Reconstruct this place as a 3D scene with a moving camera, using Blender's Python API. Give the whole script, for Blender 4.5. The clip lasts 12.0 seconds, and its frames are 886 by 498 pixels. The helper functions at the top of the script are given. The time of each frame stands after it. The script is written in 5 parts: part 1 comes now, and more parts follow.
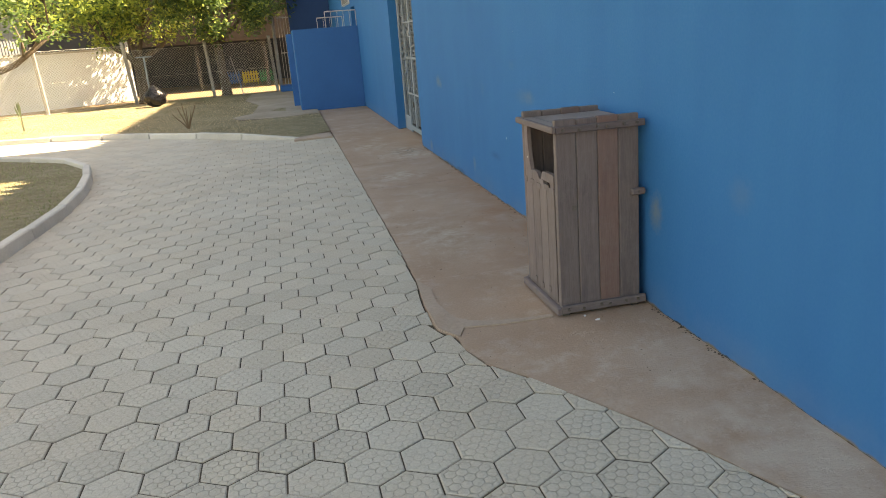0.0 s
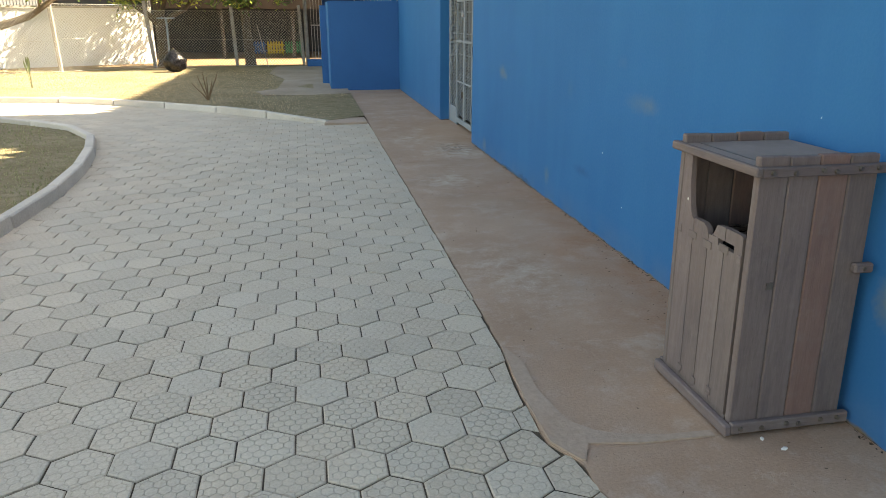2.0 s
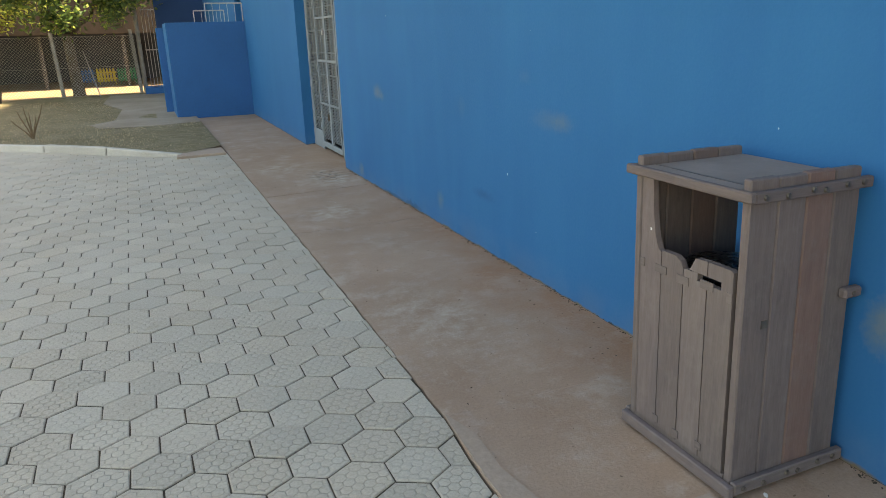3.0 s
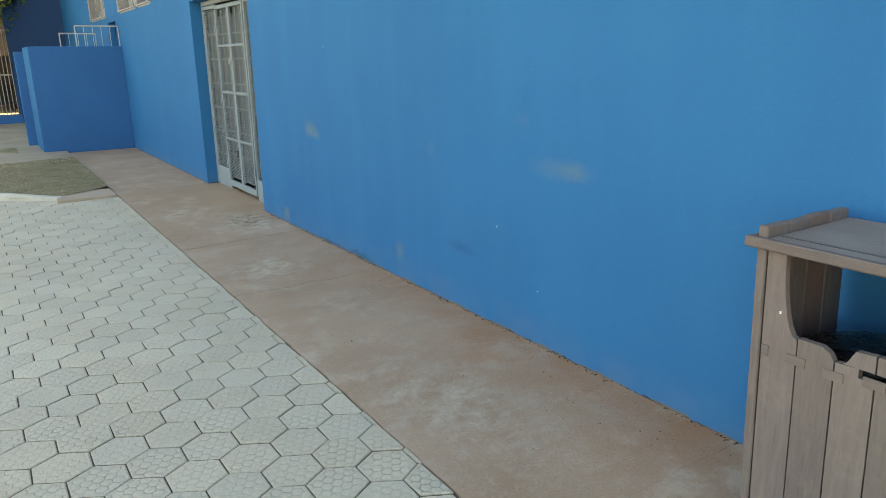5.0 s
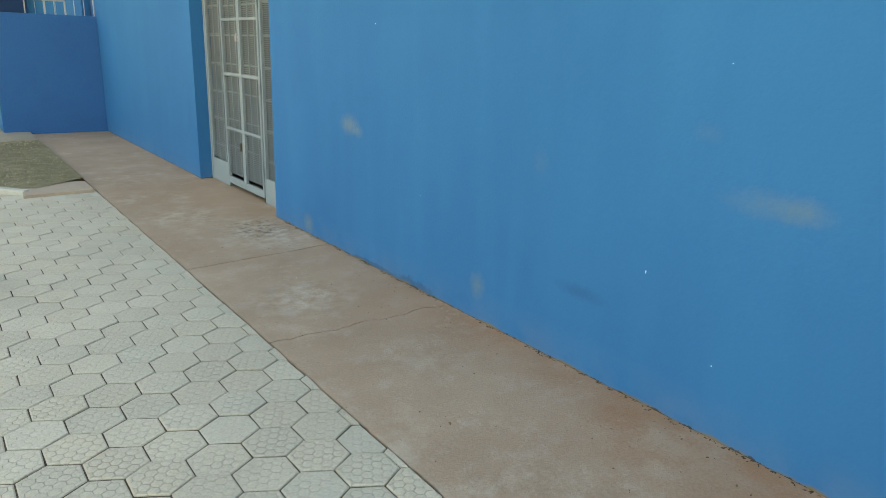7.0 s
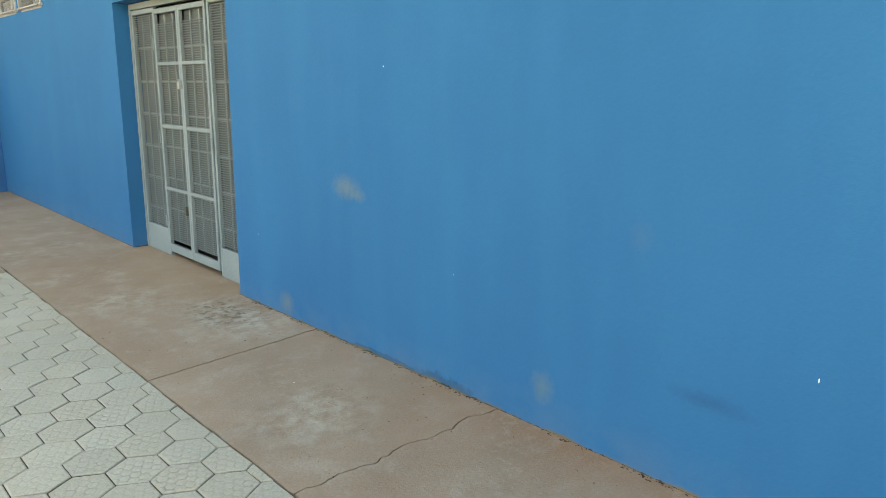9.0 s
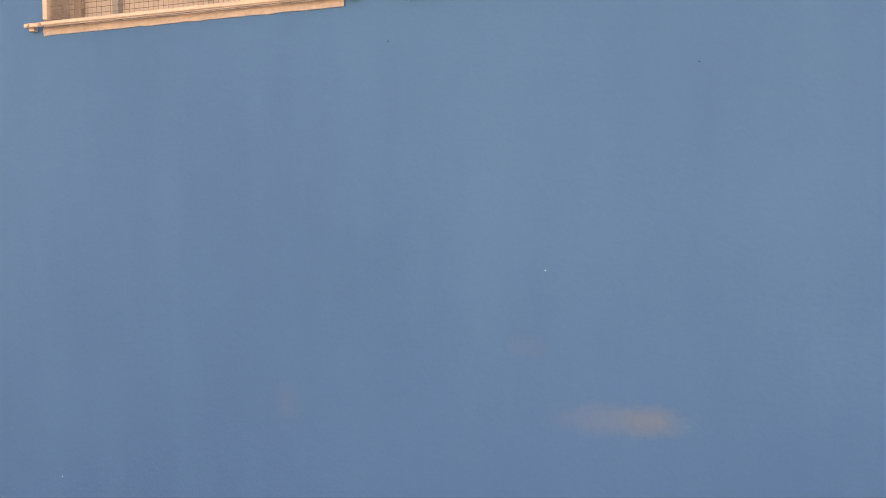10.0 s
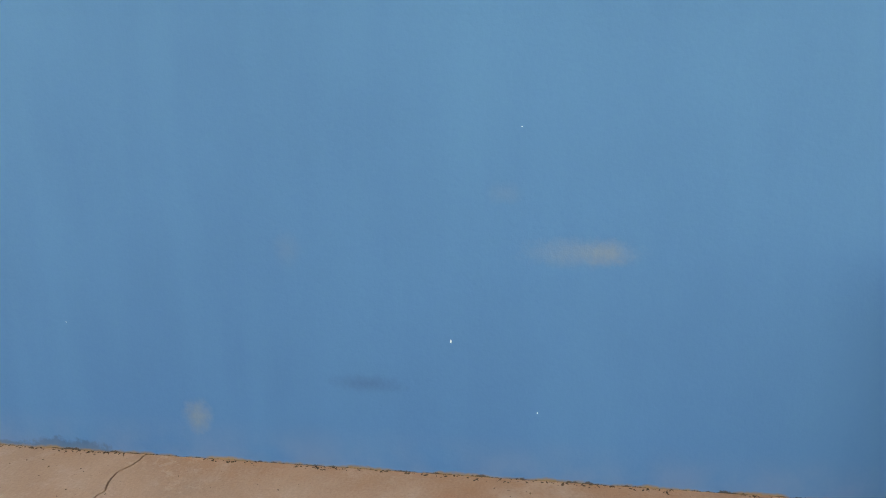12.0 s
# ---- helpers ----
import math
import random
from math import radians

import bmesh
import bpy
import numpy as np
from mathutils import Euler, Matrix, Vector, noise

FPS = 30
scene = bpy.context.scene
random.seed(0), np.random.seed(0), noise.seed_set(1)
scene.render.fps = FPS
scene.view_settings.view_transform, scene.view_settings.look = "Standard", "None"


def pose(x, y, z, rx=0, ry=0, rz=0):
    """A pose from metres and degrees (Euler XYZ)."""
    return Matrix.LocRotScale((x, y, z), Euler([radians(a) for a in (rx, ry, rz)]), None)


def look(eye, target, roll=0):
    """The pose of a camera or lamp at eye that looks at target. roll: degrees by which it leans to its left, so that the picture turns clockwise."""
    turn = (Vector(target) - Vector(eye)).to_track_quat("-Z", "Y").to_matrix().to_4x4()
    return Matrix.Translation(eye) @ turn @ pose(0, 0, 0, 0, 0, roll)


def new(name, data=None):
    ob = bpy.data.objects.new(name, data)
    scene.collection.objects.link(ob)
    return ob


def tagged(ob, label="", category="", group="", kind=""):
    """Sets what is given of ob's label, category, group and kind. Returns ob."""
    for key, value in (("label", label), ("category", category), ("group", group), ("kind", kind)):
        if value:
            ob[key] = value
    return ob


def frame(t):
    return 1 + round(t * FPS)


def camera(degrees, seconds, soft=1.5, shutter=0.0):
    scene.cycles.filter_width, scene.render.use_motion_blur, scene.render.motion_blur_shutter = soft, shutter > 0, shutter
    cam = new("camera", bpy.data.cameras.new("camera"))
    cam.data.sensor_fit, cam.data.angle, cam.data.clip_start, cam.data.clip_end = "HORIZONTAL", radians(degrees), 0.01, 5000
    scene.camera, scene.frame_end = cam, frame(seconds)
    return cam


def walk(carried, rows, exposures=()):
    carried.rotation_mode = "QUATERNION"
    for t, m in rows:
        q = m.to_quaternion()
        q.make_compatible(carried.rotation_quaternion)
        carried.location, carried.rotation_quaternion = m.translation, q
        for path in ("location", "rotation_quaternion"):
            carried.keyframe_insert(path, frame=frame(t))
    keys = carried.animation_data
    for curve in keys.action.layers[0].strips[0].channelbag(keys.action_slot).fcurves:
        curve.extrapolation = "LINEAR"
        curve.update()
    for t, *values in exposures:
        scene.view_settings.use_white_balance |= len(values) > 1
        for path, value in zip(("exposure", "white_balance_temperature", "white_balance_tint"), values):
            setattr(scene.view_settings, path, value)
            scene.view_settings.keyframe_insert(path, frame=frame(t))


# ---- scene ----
cam = camera(65.3, 12.0, 0.85)
PATH = [
    (0, (0.244, 0.762, 1.47), (0.627, 2.632, 0.875), -4.3),
    (0.2, (0.246, 0.904, 1.466), (0.474, 2.824, 0.952), -3.3),
    (0.5, (0.225, 1.059, 1.497), (0.363, 2.984, 0.97), -3.0),
    (0.8, (0.201, 1.263, 1.462), (0.469, 3.176, 0.945), 1.2),
    (1, (0.155, 1.365, 1.461), (0.513, 3.248, 0.89), 1.1),
    (1.5, (0.139, 1.701, 1.425), (0.484, 3.557, 0.762), -0.1),
    (2, (0.072, 1.994, 1.45), (0.43, 3.857, 0.815), 0.1),
    (2.5, (0.026, 2.248, 1.397), (0.555, 4.083, 0.805), -2.4),
    (2.7, (0.005, 2.393, 1.413), (0.664, 4.185, 0.819), -2.9),
    (4.3, (-0.228, 3.028, 1.488), (0.649, 4.726, 0.9), 0.5),
    (4.5, (-0.26, 3.132, 1.491), (0.722, 4.79, 0.955), -0.1),
    (5, (-0.33, 3.368, 1.502), (0.735, 4.974, 0.968), -0.8),
    (5.5, (-0.321, 3.672, 1.462), (0.711, 5.306, 0.946), 0.9),
    (6, (-0.299, 3.968, 1.455), (0.732, 5.591, 0.904), 2.1),
    (6.5, (-0.304, 4.31, 1.462), (0.827, 5.87, 0.928), 1.1),
    (6.7, (-0.322, 4.442, 1.461), (0.816, 5.993, 0.912), 1.4),
    (8.3, (-0.352, 5.383, 1.47), (0.915, 6.828, 0.917), 1.6),
    (8.5, (-0.372, 5.493, 1.495), (0.93, 6.907, 0.941), 0.7),
    (9, (-0.312, 5.688, 1.482), (1.044, 7.089, 1.033), 0.8),
    (9.2, (-0.262, 5.741, 1.493), (1.168, 7.088, 1.121), 0.7),
    (9.5, (-0.225, 5.797, 1.513), (1.404, 6.941, 1.318), 1.5),
    (9.7, (-0.276, 5.844, 1.529), (1.479, 6.794, 1.406), 1.6),
    (10, (-0.249, 5.808, 1.582), (1.682, 6.327, 1.52), -0.5),
    (10.2, (-0.257, 5.785, 1.585), (1.713, 6.129, 1.581), -1.1),
    (10.4, (-0.294, 5.743, 1.582), (1.693, 5.953, 1.660), -2.3),
    (10.5, (-0.325, 5.703, 1.601), (1.669, 5.837, 1.696), -3.0),
    (10.8, (-0.385, 5.661, 1.637), (1.615, 5.639, 1.650), -2.7),
    (11, (-0.422, 5.607, 1.617), (1.575, 5.557, 1.519), -1.3),
    (11.3, (-0.47, 5.649, 1.546), (1.519, 5.617, 1.339), 0.3),
    (11.6, (-0.531, 5.733, 1.505), (1.445, 5.812, 1.209), 0.7),
    (11.8, (-0.557, 5.856, 1.521), (1.404, 5.991, 1.15), 0.8),
    (12, (-0.625, 6.037, 1.519), (1.317, 6.28, 1.11), 0.1),
]
EXPOSURES = [
    (0.0, 2.53, 12500, 14),
    (0.5, 2.35, 12100, 13),
    (1.0, 2.42, 11800, 12),
    (1.5, 2.49, 11400, 12),
    (2.0, 2.51, 11000, 11),
    (2.5, 2.51, 11000, 11),
    (4.5, 2.90, 11100, 6),
    (6.5, 3.02, 12700, 4),
    (9.0, 3.14, 13400, 4),
    (9.5, 3.22, 18000, 5),
    (9.7, 3.22, 24000, 14),
    (9.8, 3.22, 45000, 25),
    (9.9, 3.22, 90000, 38),
    (10.0, 3.19, 150000, 47),
    (10.1, 3.17, 150000, 48),
    (10.2, 3.15, 50000, 43),
    (10.3, 3.12, 19700, 38),
    (10.4, 3.07, 11000, 30),
    (10.5, 2.98, 8350, 20),
    (10.6, 3.02, 9000, 20),
    (10.7, 3.04, 14000, 24),
    (10.8, 3.07, 24000, 29),
    (11.0, 3.14, 41000, 31),
    (11.2, 3.17, 65000, 29),
    (11.5, 3.22, 100000, 25),
    (11.7, 3.27, 55000, 25),
    (12.0, 3.32, 24800, 26),
]
walk(cam, [(t, look(eye, target, roll)) for t, eye, target, roll in PATH], EXPOSURES)

# ---- world, sun ----
SUN_EL, SUN_DIR = 46.0, Vector((-1.0, 0.06, 0)).normalized()   # the way the light travels over the ground
world = bpy.data.worlds.new("World")
scene.world = world
world.use_nodes = True
wn = world.node_tree
sky = wn.nodes.new("ShaderNodeTexSky")
sky.sky_type = "NISHITA"
sky.sun_disc = False
sky.sun_elevation = radians(SUN_EL)
to_sun = -SUN_DIR
sky.sun_rotation = math.atan2(to_sun.x, to_sun.y)
wn.links.new(sky.outputs[0], wn.nodes["Background"].inputs[0])
wn.nodes["Background"].inputs[1].default_value = 0.105
sun_data = bpy.data.lights.new("sun", "SUN")
sun_data.energy, sun_data.angle, sun_data.color = 5.0, radians(0.53), (1.0, 0.99, 0.975)
sun = new("sun", sun_data)
sun.matrix_world = look((20, 5, 20), Vector((20, 5, 20)) + SUN_DIR * math.cos(radians(SUN_EL)) + Vector((0, 0, -math.sin(radians(SUN_EL)))))

# ---- materials ----
class Nodes:
    """Short hands for building a material's nodes."""
    def __init__(self, name, rough=0.8, metal=0.0):
        self.m = bpy.data.materials.new(name)
        self.m.use_nodes = True
        self.t = self.m.node_tree
        self.b = self.t.nodes["Principled BSDF"]
        self.b.inputs["Roughness"].default_value = rough
        self.b.inputs["Metallic"].default_value = metal
        self.b.inputs["Specular IOR Level"].default_value = 0.3

    def n(self, kind, operation="", data_type="", blend_type=""):
        node = self.t.nodes.new("ShaderNode" + kind)
        if operation:
            node.operation = operation
        if data_type:
            node.data_type = data_type
        if blend_type:
            node.blend_type = blend_type
        return node

    def put(self, socket, value):
        if hasattr(value, "is_linked"):
            self.t.links.new(value, socket)
        elif isinstance(value, (tuple, list)) and len(value) == 3 and socket.type == "RGBA":
            socket.default_value = (*value, 1)
        else:
            socket.default_value = value

    def math(self, op, a, b=0.0, c=0.0):
        node = self.n("Math", operation=op)
        for s, v in zip(node.inputs, (a, b, c)):
            self.put(s, v)
        return node.outputs[0]

    def mix(self, f, a, b, blend="MIX"):
        node = self.n("Mix", data_type="RGBA", blend_type=blend)
        self.put(node.inputs[0], f)
        self.put(node.inputs[6], a)
        self.put(node.inputs[7], b)
        return node.outputs[2]

    def ramp(self, v, a, b, lo=0.0, hi=1.0):
        node = self.n("MapRange")
        for s, x in zip(node.inputs, (v, a, b, lo, hi)):
            self.put(s, x)
        return node.outputs[0]

    def pos(self):
        return self.n("NewGeometry").outputs["Position"]

    def coords(self):
        return self.n("TexCoord").outputs["Object"]

    def noise(self, co, scale, detail=4.0, rough=0.55, stretch=None, out=0):
        if stretch:
            mp = self.n("Mapping")
            self.put(mp.inputs["Vector"], co)
            mp.inputs["Scale"].default_value = stretch
            co = mp.outputs[0]
        node = self.n("TexNoise")
        self.put(node.inputs["Vector"], co)
        node.inputs["Scale"].default_value, node.inputs["Detail"].default_value = scale, detail
        node.inputs["Roughness"].default_value = rough
        return node.outputs[out]

    def colour(self, value):
        self.put(self.b.inputs["Base Color"], value)

    def bump(self, height, strength=0.3, dist=0.01):
        node = self.n("Bump")
        node.inputs["Strength"].default_value, node.inputs["Distance"].default_value = strength, dist
        self.put(node.inputs["Height"], height)
        self.t.links.new(node.outputs[0], self.b.inputs["Normal"])


def grainy(name, c1, c2, scale=6.0, fine=60.0, rough=0.8, bump=0.25, dist=0.004, metal=0.0, stretch=None, object_space=False, vary=0.0):
    """A material of two close colours in large stains and fine grain."""
    s = Nodes(name, rough, metal)
    co = s.coords() if object_space else s.pos()
    big = s.ramp(s.noise(co, scale, 5, 0.6, stretch), 0.3, 0.7)
    small = s.noise(co, fine, 3, 0.6, stretch)
    col = s.mix(big, c1, c2)
    col = s.mix(0.5, col, s.mix(small, (0.25, 0.25, 0.25), (0.75, 0.75, 0.75)), "OVERLAY")
    if vary:
        r = s.n("ObjectInfo").outputs["Random"]
        hsv = s.n("HueSaturation")
        s.put(hsv.inputs["Value"], s.ramp(r, 0, 1, 1 - vary, 1 + vary))
        s.put(hsv.inputs["Color"], col)
        col = hsv.outputs[0]
    s.colour(col)
    s.put(s.b.inputs["Roughness"], s.ramp(small, 0.2, 0.8, rough - 0.12, min(1, rough + 0.1)))
    s.bump(s.math("ADD", small, big), bump, dist)
    return s.m


def ellipse(s, sep, y, z, ry, rz, soft, wob):
    """A mask round (y, z) on the wall, with an uneven edge."""
    dy = s.math("DIVIDE", s.math("SUBTRACT", sep.outputs[1], y), ry)
    dz = s.math("DIVIDE", s.math("SUBTRACT", sep.outputs[2], z), rz)
    d = s.math("SQRT", s.math("ADD", s.math("MULTIPLY", dy, dy), s.math("MULTIPLY", dz, dz)))
    return s.ramp(s.math("ADD", d, wob), 1.0, 1.0 - soft)


def blue_paint(name, marks=False):
    s = Nodes(name, 0.72)
    s.b.inputs["Specular IOR Level"].default_value = 0.18
    co = s.pos()
    big = s.ramp(s.noise(co, 0.7, 4, 0.6), 0.3, 0.7)
    streak = s.noise(co, 3.2, 3, 0.5, (1, 1, 0.16))
    fine = s.noise(co, 70, 3, 0.6)
    col = s.mix(big, (0.002, 0.119, 0.308), (0.003, 0.135, 0.338))
    col = s.mix(s.ramp(streak, 0.42, 0.72, 0, 0.35), col, (0.006, 0.157, 0.364))
    col = s.mix(s.ramp(s.noise(co, 9, 5, 0.7), 0.62, 0.8, 0, 0.3), col, (0.010, 0.145, 0.310))
    if marks:
        sep = s.n("SeparateXYZ")
        s.put(sep.inputs[0], co)
        wob = s.ramp(s.noise(co, 26, 4, 0.7), 0.2, 0.8, -0.32, 0.32)
        worn = (0.20, 0.215, 0.165)
        for y, z, ry, rz, k in ((8.88, 0.935, 0.15, 0.085, 0.40), (8.76, 0.90, 0.08, 0.05, 0.28), (5.835, 0.965, 0.26, 0.07, 0.17), (5.735, 0.965, 0.10, 0.06, 0.17), (7.43, 0.20, 0.08, 0.09, 0.3), (9.56, 0.09, 0.10, 0.10, 0.35),
                                (3.87, 0.52, 0.075, 0.12, 0.5), (6.13, 1.19, 0.08, 0.05, 0.07), (7.0, 0.95, 0.07, 0.09, 0.07), (3.2, 0.75, 0.1, 0.09, 0.12)):
            col = s.mix(s.math("MULTIPLY", ellipse(s, sep, y, z, ry, rz, 0.85, wob), k), col, worn)
        dark = s.math("MULTIPLY", ellipse(s, sep, 6.68, 0.39, 0.19, 0.045, 0.9, wob), 0.4)
        col = s.mix(dark, col, (0.010, 0.062, 0.16))
        peel = ellipse(s, sep, 8.05, 0.0, 0.26, 0.06, 0.3, s.ramp(s.noise(co, 14, 4, 0.7), 0.2, 0.8, -0.5, 0.5))
        peel2 = ellipse(s, sep, 8.55, 0.0, 0.36, 0.035, 0.2, wob)
        col = s.mix(s.math("MULTIPLY", s.math("MAXIMUM", peel, peel2), 0.6), col, (0.014, 0.066, 0.14))
        # bare plaster and mud along the foot of the wall
        foot = s.ramp(s.math("SUBTRACT", sep.outputs[2], s.ramp(s.noise(co, 5, 4, 0.7), 0.35, 0.75, -0.004, 0.022)), 0.008, -0.006)
        col = s.mix(foot, col, (0.17, 0.125, 0.085))
        gap = s.ramp(s.math("SUBTRACT", sep.outputs[2], s.ramp(s.noise(co, 7, 5, 0.75), 0.42, 0.66, -0.006, 0.013)), 0.003, -0.001)
        col = s.mix(s.math("MULTIPLY", gap, 0.85), col, (0.022, 0.017, 0.014))
        dust = s.ramp(sep.outputs[2], 0.20, 0.0, 0, 0.11)
        col = s.mix(s.math("MULTIPLY", dust, s.ramp(s.noise(co, 4, 4), 0.35, 0.65)), col, (0.30, 0.27, 0.22))
        for y, z, ry, rz in ((6.333, 0.588, 0.003, 0.009), (6.07, 1.44, 0.002, 0.002), (8.535, 1.595, 0.004, 0.004), (4.344, 1.089, 0.002, 0.005), (5.98, 0.30, 0.003, 0.003), (8.0, 0.6, 0.002, 0.002), (4.62, 0.93, 0.0015, 0.0015),
                             (11.56, 2.64, 0.02, 0.035), (9.9, 0.5, 0.003, 0.003), (4.75, 2.15, 0.0015, 0.0015)):
            col = s.mix(ellipse(s, sep, y, z, ry, rz, 0.3, 0.0), col, (0.62, 0.68, 0.72))
        for y, z in ((6.60, 2.219), (5.6, 2.08)):
            col = s.mix(ellipse(s, sep, y, z, 0.004, 0.003, 0.3, 0.0), col, (0.02, 0.05, 0.12))
    s.colour(col)
    s.put(s.b.inputs["Roughness"], s.ramp(fine, 0.2, 0.8, 0.6, 0.82))
    s.bump(s.math("ADD", s.math("MULTIPLY", fine, 0.6), s.noise(co, 11, 4, 0.6)), 0.2, 0.006)
    return s.m


def paver_mat(name, island):
    """Pale grey concrete with fine hexagonal grooves cast into the face."""
    s = Nodes(name, 0.85)
    co = s.pos()
    rnd = s.n("NewGeometry").outputs["Random Per Island"] if island else s.n("ObjectInfo").outputs["Random"]
    sep = s.n("SeparateXYZ")
    mp = s.n("Mapping")
    mp.vector_type = "TEXTURE"
    mp.inputs["Location"].default_value = (-0.0405, 3.647, 0)
    mp.inputs["Rotation"].default_value = (0, 0, radians(0.4))
    s.put(mp.inputs["Vector"], co)
    s.put(sep.inputs[0], mp.outputs[0])
    w = 0.2065 / 5
    px = s.math("DIVIDE", s.math("SUBTRACT", sep.outputs[0], 0.0), w)
    py = s.math("DIVIDE", s.math("SUBTRACT", sep.outputs[1], 0.0), w)

    def cell(ox, oy):
        """How near the point lies to the edge of one of the two interlaced lattices of cells."""
        fx = s.math("ABSOLUTE", s.math("SUBTRACT", s.math("FRACT", s.math("ADD", px, ox + 0.5 + 100)), 0.5))
        fy = s.math("MULTIPLY", s.math("ABSOLUTE", s.math("SUBTRACT", s.math("FRACT", s.math("ADD", s.math("DIVIDE", py, 1.7320508), oy + 0.5 + 100)), 0.5)), 1.7320508)
        return s.math("MAXIMUM", fx, s.math("ADD", s.math("MULTIPLY", fx, 0.5), s.math("MULTIPLY", fy, 0.8660254)))
    d = s.math("MINIMUM", cell(0, 0), cell(0.5, 0.5))
    groove = s.ramp(d, 0.445, 0.495)
    wear = s.math("MULTIPLY", s.ramp(s.noise(co, 3.5, 4, 0.7), 0.30, 0.60, 0.45, 1.0), s.ramp(s.math("FRACT", s.math("MULTIPLY", rnd, 7.3)), 0.1, 0.6, 0.55, 1.0))
    groove = s.math("MULTIPLY", groove, wear)
    big = s.ramp(s.noise(co, 0.9, 4, 0.6), 0.3, 0.7)
    fine = s.noise(co, 90, 3, 0.7)
    col = s.mix(big, (0.466, 0.414, 0.338), (0.527, 0.472, 0.389))
    hsv = s.n("HueSaturation")
    s.put(hsv.inputs["Value"], s.ramp(rnd, 0, 1, 0.93, 1.05))
    tone = s.mix(s.math("FRACT", s.math("MULTIPLY", rnd, 3.7)), (0.47, 0.50, 0.53), (0.54, 0.50, 0.47))
    s.put(hsv.inputs["Color"], s.mix(0.28, col, tone, "OVERLAY"))
    col = s.mix(0.55, hsv.outputs[0], s.mix(fine, (0.2, 0.2, 0.2), (0.8, 0.8, 0.8)), "OVERLAY")
    col = s.mix(s.ramp(s.noise(co, 5, 5, 0.7), 0.58, 0.8, 0, 0.45), col, (0.33, 0.27, 0.20))
    groove = s.math("MULTIPLY", groove, s.ramp(s.noise(co, 38, 3, 0.7), 0.36, 0.56, 0.3, 1.0))
    # grooves darkened in the colour too, for the shading of the cast relief
    col = s.mix(s.math("MULTIPLY", groove, 0.30), col, (0.15, 0.14, 0.12))
    s.colour(col)
    dome = s.math("MULTIPLY", s.ramp(d, 0.0, 0.5, 1.0, 0.0), wear)
    s.bump(s.math("SUBTRACT", s.math("ADD", s.math("MULTIPLY", fine, 0.5), s.math("MULTIPLY", dome, 0.45)), groove), 0.8, 0.005)
    return s.m


